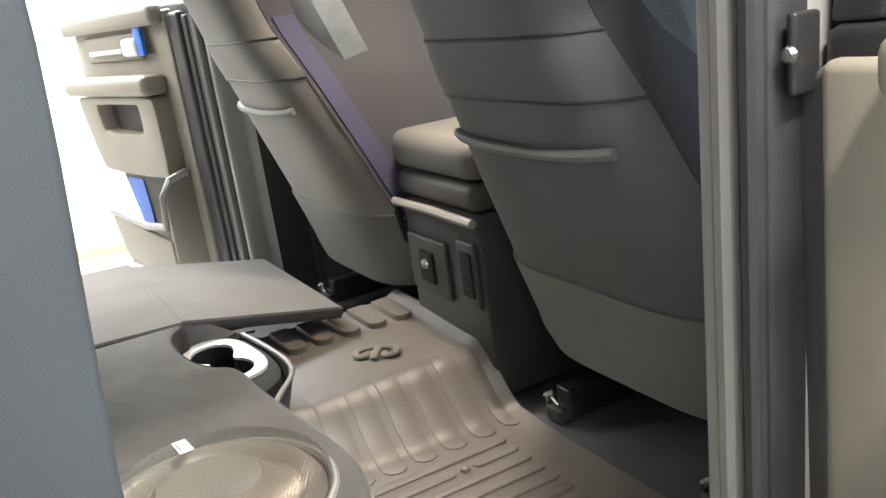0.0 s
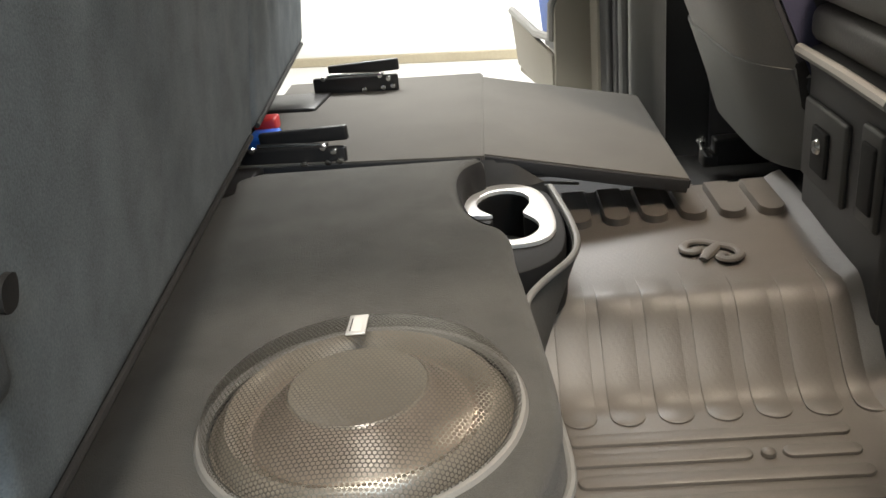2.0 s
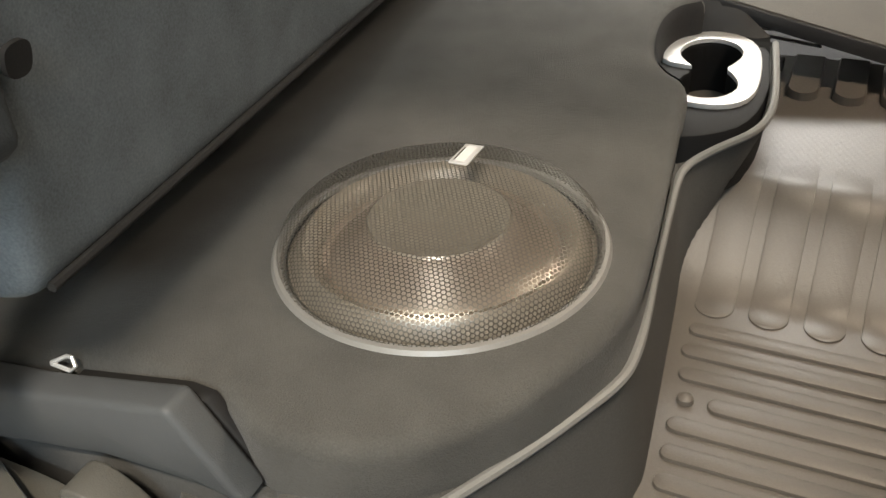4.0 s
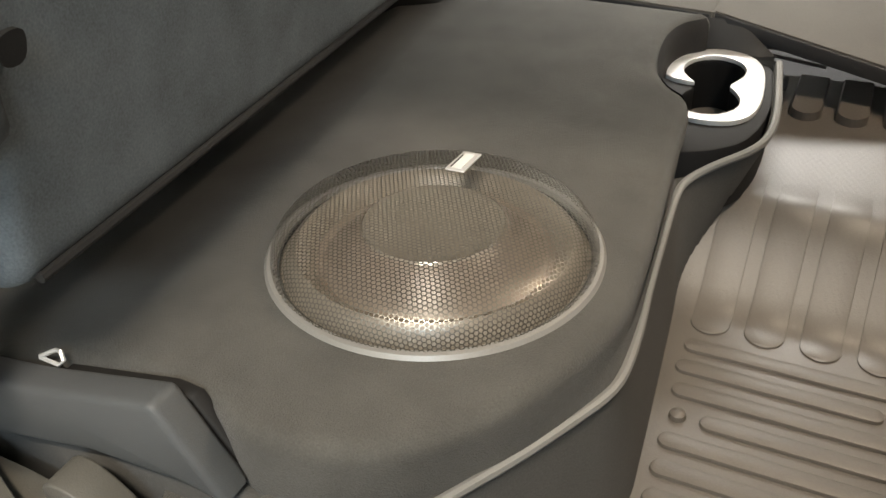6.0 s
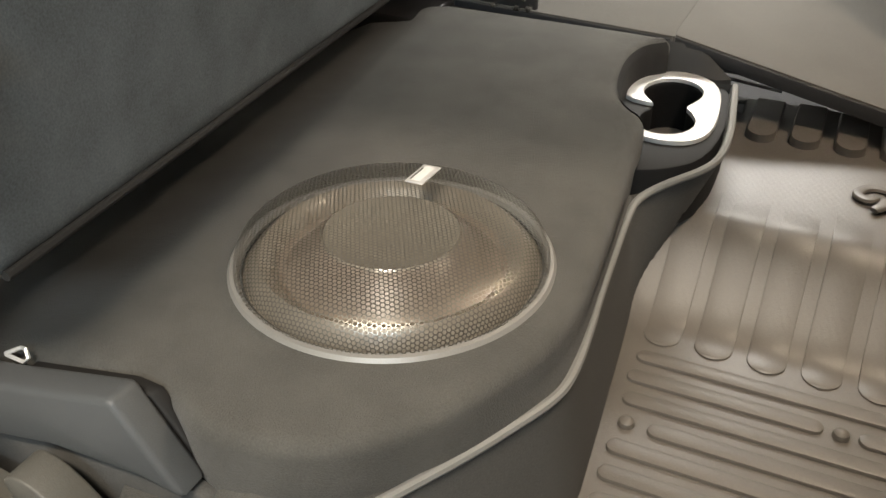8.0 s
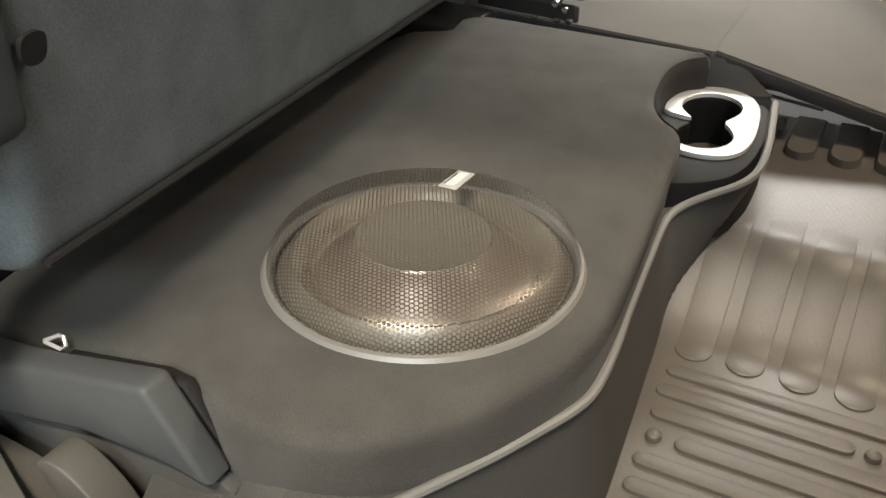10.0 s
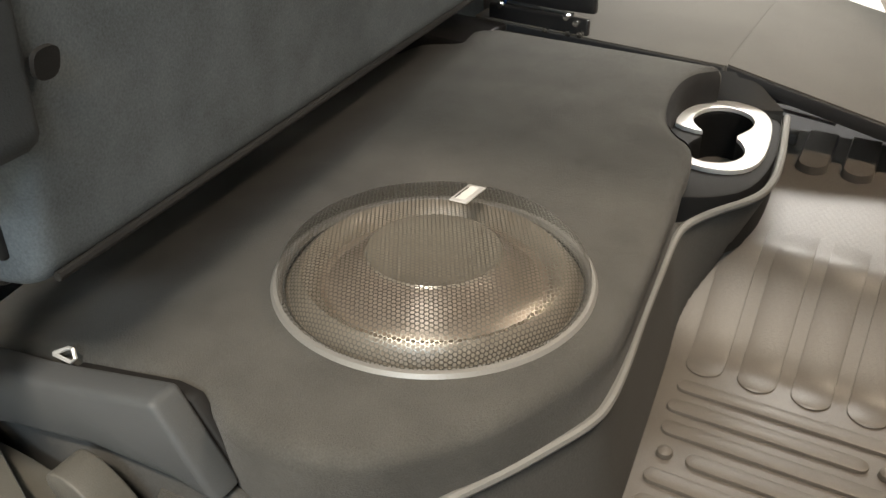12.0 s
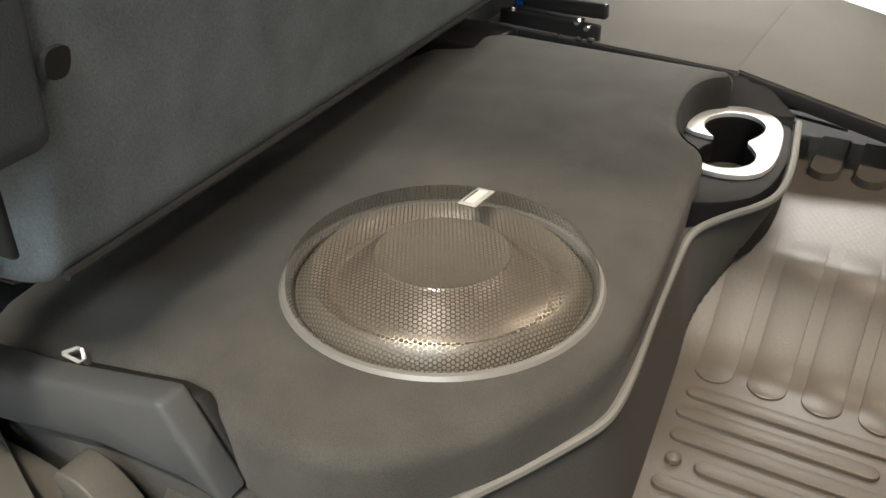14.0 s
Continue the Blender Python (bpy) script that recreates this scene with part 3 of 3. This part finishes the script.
# ---------------------------------------------------------------- folding load floor
load = thing("load_floor", "grey carpeted folding load floor panel", "load floor")
EDGETURN = Matrix.Translation((-0.0815, 0.388, 0)) @ Matrix.Rotation(radians(-6.2), 4, "Z") @ Matrix.Translation((0.0815, -0.388, 0))
part("panel", prism([(-0.0815, 0.388), (-0.0815, 0.935), (-0.5, 0.98), (-0.5, 0.433)], "z", 0.222, 0.24, 0.0015), PLATFORM, load)
flap = rounded(0.0, 0.325, 0.395, 0.9, -0.016, 0, 0.0015)
FLAPPOSE = pose(-0.079, 0, 0.24, 0, 12, 0)
part("flap", moved(flap, FLAPPOSE), PLATFORM, load)
part("edge_binding", moved(rounded(-0.44, -0.084, 0.3845, 0.3905, 0.214, 0.2365, 0.002), EDGETURN), SEAL, load)
part("edge_binding", moved(rounded(0.0, 0.325, 0.3915, 0.3975, -0.024, -0.003, 0.002), FLAPPOSE), SEAL, load)
part("hinge_joint", rounded(-0.083, -0.078, 0.39, 0.925, 0.226, 0.239, 0.001), PLATFORM, load)
part("front_binding", moved(rounded(0.3255, 0.3285, 0.395, 0.9, -0.017, -0.003, 0.001), FLAPPOSE), SEAL, load)
# Matte black bar fills the gap to the box, standing for its shade
part("edge_gap", moved(rounded(-0.44, -0.086, 0.36, 0.384, 0.16, 0.228, 0.002), EDGETURN), MATTEBLACK, load)

load.location = (0.009, 0.006, -0.006)
LOADTURN = load.matrix_basis @ EDGETURN

# ---------------------------------------------------------------- rear seats, folded up


def rear_bench(name, y0, y1, b0, b1, label, flap):
    ob = thing(name, label, "bench seat", "folded rear seats")
    prof = [(-0.382, 0.375), (-0.388, 0.332), (-0.44, 0.318), (-0.54, 0.32), (-0.575, 0.37), (-0.5, 0.8), (-0.48, 0.86), (-0.352, 0.86), (-0.325, 0.81)]
    bm = prism([(p.x, p.y) for p in chaikin(prof, 3)], "y", y0, y1)
    ends = [e for e in bm.edges if abs(e.verts[0].co.y - e.verts[1].co.y) < 1e-5 and len(e.link_faces) == 2]
    bmesh.ops.bevel(bm, geom=ends, offset=0.012, segments=3, affect="EDGES", profile=0.5)
    for y in lin(y0 + 0.02, y1 - 0.02, 60):
        bmesh.ops.bisect_plane(bm, geom=bm.verts[:] + bm.edges[:] + bm.faces[:], plane_co=(0, y, 0), plane_no=(0, 1, 0))
    for v in bm.verts:
        if v.co.x > -0.42 and v.co.z > 0.36:
            k = smooth(0.36, 0.5, v.co.z)
            v.co.x += k * (0.0025 * math.sin(v.co.y * 41 + 3 * v.co.z) * smooth(-0.15, 0.2, v.co.y) + 0.002 * math.sin(v.co.y * 11 + 7 * v.co.z) - 0.004 * math.exp(-((v.co.y + 0.16) / 0.02) ** 2) * 0.4)
    part("cushion", bm, FABRIC, ob)
    part("piping", tube([(-0.389, y, 0.336) for y in lin(y0 + 0.012, y1 - 0.012, 12)], 0.0042, 8), MATTEBLACK, ob, "black piping along the lower edge")
    part("cushion_frame", rounded(-0.55, -0.46, y0 + 0.02, y1 - 0.02, 0.3, 0.34, 0.006), BLACK, ob)
    part("backrest", rounded(-0.77, -0.62, b0, b1, 0.2, 0.95, 0.04), FABRIC, ob)
    if flap:
        prof = [(-0.378, 0.45), (-0.378, 0.42), (-0.43, 0.405), (-0.5, 0.45), (-0.47, 0.85), (-0.375, 0.85), (-0.35, 0.82)]
        bm = moved(prism([(p.x, p.y) for p in chaikin(prof, 2)], "y", y0 - 0.075, y0 + 0.012), Matrix.Translation((0.016, 0, 0.02)))
        ends = [e for e in bm.edges if abs(e.verts[0].co.y - e.verts[1].co.y) < 1e-5 and len(e.link_faces) == 2]
        bmesh.ops.bevel(bm, geom=ends, offset=0.009, segments=3, affect="EDGES", profile=0.5)
        part("side_bolster", bm, STRAPCLOTH, ob, "paler blue-grey side bolster")
        # Matte black pieces stand for the shade in the hole below the bolster
        part("hole_plate", rounded(-0.462, -0.415, y0 - 0.006, y0 + 0.01, 0.35, 0.445, 0.004), MATTEBLACK, ob)
        part("hole_block", rounded(-0.53, -0.462, y0 - 0.07, y0 - 0.004, 0.25, 0.44, 0.006), MATTEBLACK, ob)
        part("bolt", rounded(-0.445, -0.432, y0 - 0.024, y0 - 0.012, 0.333, 0.352, 0.004), STEEL, ob)
        arch_shape = [(p.x, p.y) for p in chaikin([(-0.009, -0.012), (-0.01, 0.006), (-0.006, 0.013), (0.006, 0.013), (0.01, 0.006), (0.007, -0.014)], 2)]
        part("pull_slot", moved(prism(arch_shape, "x", -0.003, 0.0008), pose(-0.3575, y0 + 0.021, 0.493, 0, 9, 0) @ Matrix.Diagonal((1, 1.1, 0.8, 1))), HOUSING, ob)
    return ob


TURN = Matrix.Translation((0.017, 0, -0.01)) @ Matrix.Rotation(radians(4.5), 4, "Z")
rear_bench("rear_bench", -0.505, 0.325, -0.5, 0.33, "grey fabric rear bench with its cushion folded upright", True).matrix_world = TURN
rear_bench("rear_bench", 0.36, 1.0, 0.35, 0.98, "grey fabric rear bench folded upright beside the load floor", False).matrix_world = TURN

# ---------------------------------------------------------------- front seats


def front_seat(name, yc, label, vinyl):
    """Seat with a leaning back, built round its middle line yc."""
    ob = thing(name, label, "seat", "front seats")
    W = 0.255
    lean = [(0.08, 0.46), (0.2, 0.43), (0.3, 0.395), (0.55, 0.295), (0.7, 0.235), (0.95, 0.15), (1.02, 0.14)]
    def back(u, v):
        # u: -1..1 across, v: height
        hw = W * lerp([(0.13, 1.0), (0.17, 1.13), (0.3, 1.13), (0.45, 1.03), (0.59, 0.9), (0.72, 0.72), (0.9, 0.66), (1.02, 0.6)], v)
        x = lerp(lean, v) + 0.07 * abs(u) ** 5
        return (x, yc + u * hw, v)
    us = lin(-1, 1, 25)
    part("back_panel", sheet(back, us, lin(0.30, 0.615, 18), (0.02, 0, 0)), vinyl, ob, "dark grey vinyl seat back panel")
    def upper(u, v):
        x, y, z = back(u, v)
        return (x - 0.002 - 0.004 * math.sin(math.pi * min(1, (z - 0.61) / 0.1)), y, z)
    part("upper_back", sheet(upper, us, lin(0.618, 0.98, 20), (0.03, 0, 0)), vinyl, ob)
    def front(u, v):
        x, y, z = back(u, v)
        return (x + 0.09, yc + u * 0.88 * W * lerp([(0.1, 0.8), (0.3, 1.0), (0.7, 1.0), (0.95, 0.85), (1.02, 0.7)], v), z)
    part("backrest", sheet(front, us, lin(0.36, 1.0, 24), (0.06, 0, 0)), FABRIC, ob)
    for s in (-1, 1):
        deep = 0.42 if s < 0 and yc > 0.3 else 0.27
        def side(u, v):
            x, y, z = back(s, v)
            b = math.sin(math.pi * min(1, max(0, u)))
            return (x - 0.004 + deep * u, y + s * (0.022 * b - 0.012 * u), z)
        part("side_bolster", sheet(side, lin(0.0, 1, 10), lin(0.2, 0.97, 20), (0, -s * 0.02, 0)), SIDECLOTH, ob, "dark cloth side bolster")
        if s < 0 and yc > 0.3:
            # Bluish sheen on the dark bolster, painted on as a thin strip
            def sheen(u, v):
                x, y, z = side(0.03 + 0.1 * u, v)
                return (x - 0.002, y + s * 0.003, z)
            part("side_panel", sheet(sheen, lin(0, 1, 6), lin(0.22, 0.74, 16), (0, -s * 0.002, 0)), PURPLE, ob, "violet-blue sheen painted along the seat side")
    part("seam", tube([(back(u, 0.617)[0] - 0.002, back(u, 0.617)[1], 0.617) for u in lin(-1, 1, 20)], 0.003, 6), SEAL, ob)
    part("seam", tube([(back(u, 0.70)[0] - 0.003, back(u, 0.70)[1], 0.70) for u in lin(-1, 1, 20)], 0.003, 6), SEAL, ob)
    def low(u, v):
        x, y, z = back(u * 0.97, v)
        return (x - 0.006, y, z)
    part("lower_panel", sheet(low, us, lin(0.135, 0.312, 12), (0.012, 0, 0)), GREYPLASTIC, ob)
    part("pocket_edge", tube([(lerp(lean, 0.55) - 0.004 + 0.07 * abs(u * 0.75) ** 5, yc + u * 0.185, 0.552 - 0.010 * (1 - u * u)) for u in lin(-1, 1, 14)], 0.008, 8), GREYPLASTIC, ob)
    part("seat_cushion", rounded(0.5, 0.95, yc - 0.23, yc + 0.23, 0.17, 0.32, 0.05, 4), FABRIC, ob)
    for s in (-1, 1):
        part("rail", rounded(0.45, 0.95, yc + s * 0.19 - 0.02, yc + s * 0.19 + 0.02, 0.0, 0.06, 0.006), BLACK, ob)
        yr = yc + s * 0.19
        part("rail_end", tube([(0.452, yr + 0.016, 0.03), (0.43, yr + 0.017, 0.034), (0.424, yr + 0.012, 0.05), (0.43, yr + 0.002, 0.056), (0.426, yr - 0.008, 0.052), (0.424, yr - 0.015, 0.04), (0.434, yr - 0.017, 0.026), (0.452, yr - 0.016, 0.022)], 0.0058, 8), STEEL, ob, "bright steel seat rail end")
        part("rail_cap", rounded(0.425, 0.458, yr - 0.022, yr + 0.022, 0.0, 0.03, 0.006), DARKPLASTIC, ob)
    return ob


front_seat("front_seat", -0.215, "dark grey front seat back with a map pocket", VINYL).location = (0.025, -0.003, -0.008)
front_seat("front_seat", 0.735, "grey front seat back with a map pocket, painted paler for far door light", LITVINYL).location = (-0.05, -0.05, 0.012)

# ---------------------------------------------------------------- centre console
con = thing("center_console", "grey centre console with padded lid and power outlets", "console")
part("body", prism([(0.40, 0.0), (0.40, 0.33), (0.385, 0.355), (0.42, 0.365), (1.1, 0.36), (1.1, 0.0)], "y", 0.085, 0.385, 0.012), CONSOLE, con)
part("rim", tube([(0.387, 0.08, 0.353), (0.384, 0.23, 0.357), (0.387, 0.39, 0.353)], 0.009, 8), GREYTRIM, con)
part("lid_base", rounded(0.395, 0.95, 0.082, 0.388, 0.365, 0.42, 0.02, 4), LEATHER, con)
part("lid", rounded(0.39, 0.96, 0.078, 0.392, 0.422, 0.5, 0.03, 4), LITLID, con, "padded grey armrest lid, painted paler for windscreen light")
outlet_panel = part("outlet_panel", rounded(0.392, 0.402, 0.21, 0.37, 0.17, 0.29, 0.006), DARKPLASTIC, con)
vent_panel = part("side_panel", rounded(0.392, 0.402, 0.10, 0.165, 0.18, 0.31, 0.006), DARKPLASTIC, con)
part("outlet", rounded(0.386, 0.394, 0.262, 0.318, 0.195, 0.262, 0.004), MATTEBLACK, outlet_panel)
part("outlet_cap", moved(lathe([(0.0, 0.006), (0.009, 0.005), (0.012, 0.0)], 0, 0, 16), pose(0.386, 0.29, 0.236, 0, -90, 0)), STEEL, outlet_panel)
con.location = (0.014, 0.004, 0.004)
part("vent", rounded(0.388, 0.396, 0.112, 0.153, 0.2, 0.29, 0.004), MATTEBLACK, vent_panel)

buckle = thing("belt_buckle", "black seat belt buckle on a stalk beside the console", "belt buckle")
part("stalk", tube([(0.5, 0.44, 0.0), (0.47, 0.438, 0.1), (0.44, 0.43, 0.2), (0.425, 0.425, 0.27)], [0.013, 0.013, 0.012, 0.012], 8, flat=0.6), MATTEBLACK, buckle)
part("head", moved(rounded(-0.014, 0.014, -0.026, 0.026, -0.04, 0.04, 0.008, 3), pose(0.418, 0.424, 0.3, 0, -12, 10)), MATTEBLACK, buckle)
part("button", moved(rounded(-0.016, -0.012, -0.016, 0.016, 0.008, 0.03, 0.002), pose(0.418, 0.424, 0.3, 0, -12, 10)), GREYTRIM, buckle, "grey release button")

# ---------------------------------------------------------------- doors


def car_door(name, m, label, window=False):
    """Inner door panel: local x along the door from hinge outwards, y towards the viewer of its inner face, z up."""
    ob = thing(name, label, "car door", "rear doors")
    shape = [(0.0, -0.1), (0.0, 0.685), (0.82, 0.685), (0.82, 0.49), (0.66, 0.2), (0.54, -0.02), (0.5, -0.1)]
    part("shell", prism(shape, "y", -0.1, 0.0, 0.012), PAINT, ob)
    part("panel", prism([(0.085, -0.06), (0.085, 0.67), (0.8, 0.67), (0.8, 0.49), (0.64, 0.2), (0.52, 0.0), (0.5, -0.06)], "y", 0.0, 0.035, 0.012), BEIGE, ob)
    part("upper_ledge", rounded(0.09, 0.8, 0.03, 0.075, 0.635, 0.685, 0.015, 3), BEIGE, ob)
    part("armrest", rounded(0.15, 0.79, 0.03, 0.112, 0.458, 0.512, 0.02, 4), BEIGE, ob)
    upright = Matrix(((-1, 0, 0, 0), (0, 0, 1, 0), (0, 1, 0, 0), (0, 0, 0, 1)))
    pad_shape = chaikin([(-0.18, 0.23), (-0.15, 0.25), (-0.15, 0.43), (-0.17, 0.457), (-0.73, 0.457), (-0.75, 0.44), (-0.66, 0.25), (-0.62, 0.23)], 1)
    cup_shape = [(p.x, p.y) for p in chaikin([(-0.28, 0.35), (-0.265, 0.36), (-0.265, 0.425), (-0.28, 0.435), (-0.58, 0.435), (-0.595, 0.425), (-0.575, 0.36), (-0.555, 0.35)], 1)]
    part("lower_pad", moved(plate([(p.x, p.y) for p in pad_shape], 0.03, 0.09, [cup_shape], 0.008, 2), upright), BEIGE, ob)
    part("pull_cup", rounded(0.25, 0.62, 0.034, 0.04, 0.33, 0.45, 0.002), DARKPLASTIC, ob)
    plate_part = part("handle_plate", rounded(0.25, 0.68, 0.03, 0.05, 0.55, 0.625, 0.01), BEIGE, ob)
    part("handle", rounded(0.36, 0.62, 0.05, 0.062, 0.57, 0.585, 0.004), STEEL, plate_part)
    part("latch_knob", rounded(0.24, 0.34, 0.045, 0.07, 0.56, 0.61, 0.012, 3), SILVER, plate_part)
    part("film", rounded(0.2, 0.25, 0.05, 0.062, 0.56, 0.635, 0.004), BLUEFILM, ob, "torn blue protective film")
    part("hinge_column", rounded(0.015, 0.083, 0.0, 0.03, -0.06, 0.66, 0.012, 3), BEIGE if window else SEAL, ob)
    part("bin_rim", tube([(0.12, 0.05, 0.25), (0.135, 0.1, 0.235), (0.145, 0.127, 0.19), (0.155, 0.13, 0.11), (0.3, 0.13, 0.098), (0.56, 0.13, 0.118)], 0.011, 8), GREYTRIM, ob, "pale rim of the door bin")
    part("bin_back", prism([(0.14, 0.02), (0.14, 0.225), (0.62, 0.225), (0.52, 0.02)], "y", 0.03, 0.045, 0.003), DARKPLASTIC, ob)
    part("bin_front", prism([(0.14, -0.04), (0.14, 0.07), (0.56, 0.11), (0.5, -0.02)], "y", 0.12, 0.135, 0.005), BEIGE, ob)
    part("bin_floor", rounded(0.14, 0.5, 0.03, 0.13, -0.04, -0.025, 0.004), BEIGE, ob)
    part("bin_end", prism([(0.03, -0.04), (0.03, 0.25), (0.1, 0.235), (0.125, 0.18), (0.13, -0.04)], "x", 0.13, 0.148, 0.004), BEIGE, ob)
    part("bin_film", prism([(0.44, 0.05), (0.46, 0.205), (0.58, 0.205), (0.53, 0.06)], "y", 0.046, 0.049, 0.0), BLUEFILM, ob, "blue protective film in the door bin")
    part("seal", rounded(-0.012, 0.018, -0.06, 0.02, -0.1, 0.65, 0.008), SEAL, ob)
    if window:
        part("window_frame", prism([(0.0, 0.686), (0.05, 0.686), (0.09, 0.98), (0.05, 0.98)], "y", -0.06, -0.01, 0.006), SEAL, ob)
        part("window", prism([(0.05, 0.687), (0.8, 0.687), (0.78, 0.98), (0.09, 0.98)], "y", -0.04, -0.034, 0.001), TINT, ob, "dark tinted window glass")
    ob.matrix_world = m
    return ob


def door_pose(hx, hy, dx, dy, flip):
    d = Vector((dx, dy, 0)).normalized()
    n = Vector((0, 0, 1)).cross(d) * flip
    return Matrix(((d.x, n.x, 0, hx), (d.y, n.y, 0, hy), (0, 0, 1, 0), (0, 0, 0, 1)))


car_door("car_door", Matrix.Translation((0, 0, 0.1)) @ door_pose(0.262, 1.20, -0.17, 0.8, 1) @ Matrix.Diagonal((1, 1, 1.06, 1)), "open beige rear door with armrest and blue film")
car_door("car_door", door_pose(0.33, -0.695, 0.06, -0.8, -1), "open beige rear door hinged at the near pillar", True)

# ---------------------------------------------------------------- small things
def front_door(name, side):
    y = NEAR if side < 0 else FAR
    a, b = sorted((y + side * 0.02, y + side * 0.13))
    ob = thing(name, "closed front door with a dark lower panel", "car door", "front doors")
    part("panel", rounded(0.445, 1.6, a, b, -0.12, 0.62, 0.02), SIDECLOTH, ob)
    c, d = sorted((y - side * 0.05, y + side * 0.02))
    part("armrest", rounded(0.6, 1.3, c, d, 0.36, 0.44, 0.02, 3), VINYL, ob)
    return ob


front_door("front_door", -1)
front_door("front_door", 1)

cover = thing("sill_cover", "grey plastic end cover beside the door sill", "trim cover")
part("cover", prism([(-0.6, 0.09), (-0.6, 0.168), (-0.41, 0.198), (-0.272, 0.2315), (-0.22, 0.15), (-0.26, 0.157), (-0.35, 0.152), (-0.43, 0.133)], "y", -0.519, -0.488, 0.0065, 3), COVERGREY, cover)
# Dark filler added for the shade in the gap behind the cover
part("gap_shade", prism([(-0.4, 0.1), (-0.4, 0.191), (-0.285, 0.217), (-0.262, 0.215), (-0.212, 0.138), (-0.25, 0.12)], "y", -0.4875, -0.474, 0.002, 1), HOUSING, cover)
part("cover_foot", prism([(-0.58, 0.04), (-0.58, 0.089), (-0.43, 0.131), (-0.35, 0.15), (-0.25, 0.154), (-0.21, 0.14), (-0.21, 0.06)], "y", -0.505, -0.49, 0.003, 2), BASEBLACK, cover)
arch = thing("wheel_arch_sill", "beige plastic sill over the wheel arch", "sill")
part("sill_plate", prism([(p.x, p.y) for p in chaikin([(-0.66, -0.1), (-0.66, 0.1), (-0.46, 0.108), (-0.385, 0.1), (-0.33, 0.05), (-0.27, -0.02), (-0.25, -0.1)], 2)], "y", -0.60, -0.524, 0.004), SILLGREY, arch)
part("step_edge", prism([(p.x, p.y) for p in chaikin([(-0.374, 0.136), (-0.362, 0.152), (-0.335, 0.149), (-0.3, 0.118), (-0.275, 0.06), (-0.265, -0.05), (-0.3, -0.05), (-0.332, 0.07)], 2)], "y", -0.556, -0.5225, 0.006, 3), SILLGREY, arch)
hook = thing("belt_hook", "small bright wire hook on the box corner", "hook")
part("wire", tube([(-0.422, -0.485, 0.197), (-0.399, -0.487, 0.1985), (-0.396, -0.484, 0.202), (-0.401, -0.481, 0.2075), (-0.406, -0.481, 0.207), (-0.422, -0.485, 0.1985)], 0.0019, 6), SILVER, hook)


def seat_bracket(name, y, label):
    ob = thing(name, label, "bracket", "seat brackets")
    base = part("plate", rounded(-0.48, -0.30, y, y + 0.012, 0.2, 0.262, 0.004), BLACK, ob)
    part("arm", moved(rounded(0, 0.15, 0, 0.014, -0.012, 0.012, 0.004), pose(-0.45, y + 0.02, 0.27, 0, -3, 0)), BLACK, ob)
    part("rod", tube([(-0.45, y + 0.01, 0.265), (-0.33, y + 0.012, 0.262)], 0.004, 8), STEEL, ob)
    part("foot", rounded(-0.58, -0.44, y - 0.13, y - 0.004, 0.12, 0.236, 0.006), BLACK, ob)
    for k, (x, z) in enumerate(((-0.455, 0.262), (-0.335, 0.263), (-0.318, 0.256), (-0.31, 0.24), (-0.33, 0.238), (-0.37, 0.236))):
        part("bolt", lathe([(0, 0.007), (0.005, 0.006), (0.006, 0.0)], 0, 0, 10), STEEL, base).matrix_world = pose(x, y - 0.001, z, 90, 0, 0)
    return ob


seat_bracket("seat_bracket", 0.378, "black steel seat bracket with bright bolts beside the box").matrix_world = LOADTURN @ Matrix.Translation((0, 0.014, 0.002))
seat_bracket("seat_bracket", 0.83, "black steel seat bracket at the far door").matrix_world = LOADTURN @ Matrix.Translation((0, 0, 0.01))
plug = thing("wiring_plug", "red and blue wiring plugs behind the load floor", "plug")
part("red_plug", rounded(-0.47, -0.43, 0.56, 0.6, 0.25, 0.275, 0.005), RED, plug)
part("blue_plug", rounded(-0.47, -0.42, 0.50, 0.56, 0.235, 0.26, 0.006), BLUEFILM, plug)

clip = thing("floor_clip", "white plastic clip and rods under the load floor", "clip")
part("post", rounded(-0.026, -0.018, 0.424, 0.436, 0.1, 0.183, 0.002), SILVER, clip)
part("block", rounded(-0.03, 0.0, 0.415, 0.44, 0.1, 0.128, 0.003), RUBBER, clip)
part("block", rounded(0.006, 0.03, 0.42, 0.44, 0.1, 0.122, 0.003), RUBBER, clip)
clip.location = (0.008, 0.03, 0.005)
for k in range(3):
    part("rod", tube([(-0.022, 0.428 + 0.008 * k, 0.176 - 0.013 * k), (0.02, 0.428 + 0.01 * k, 0.178 - 0.017 * k), (0.075, 0.435 + 0.012 * k, 0.17 - 0.018 * k)], 0.004 - 0.0007 * k, 6), GREYTRIM, clip)
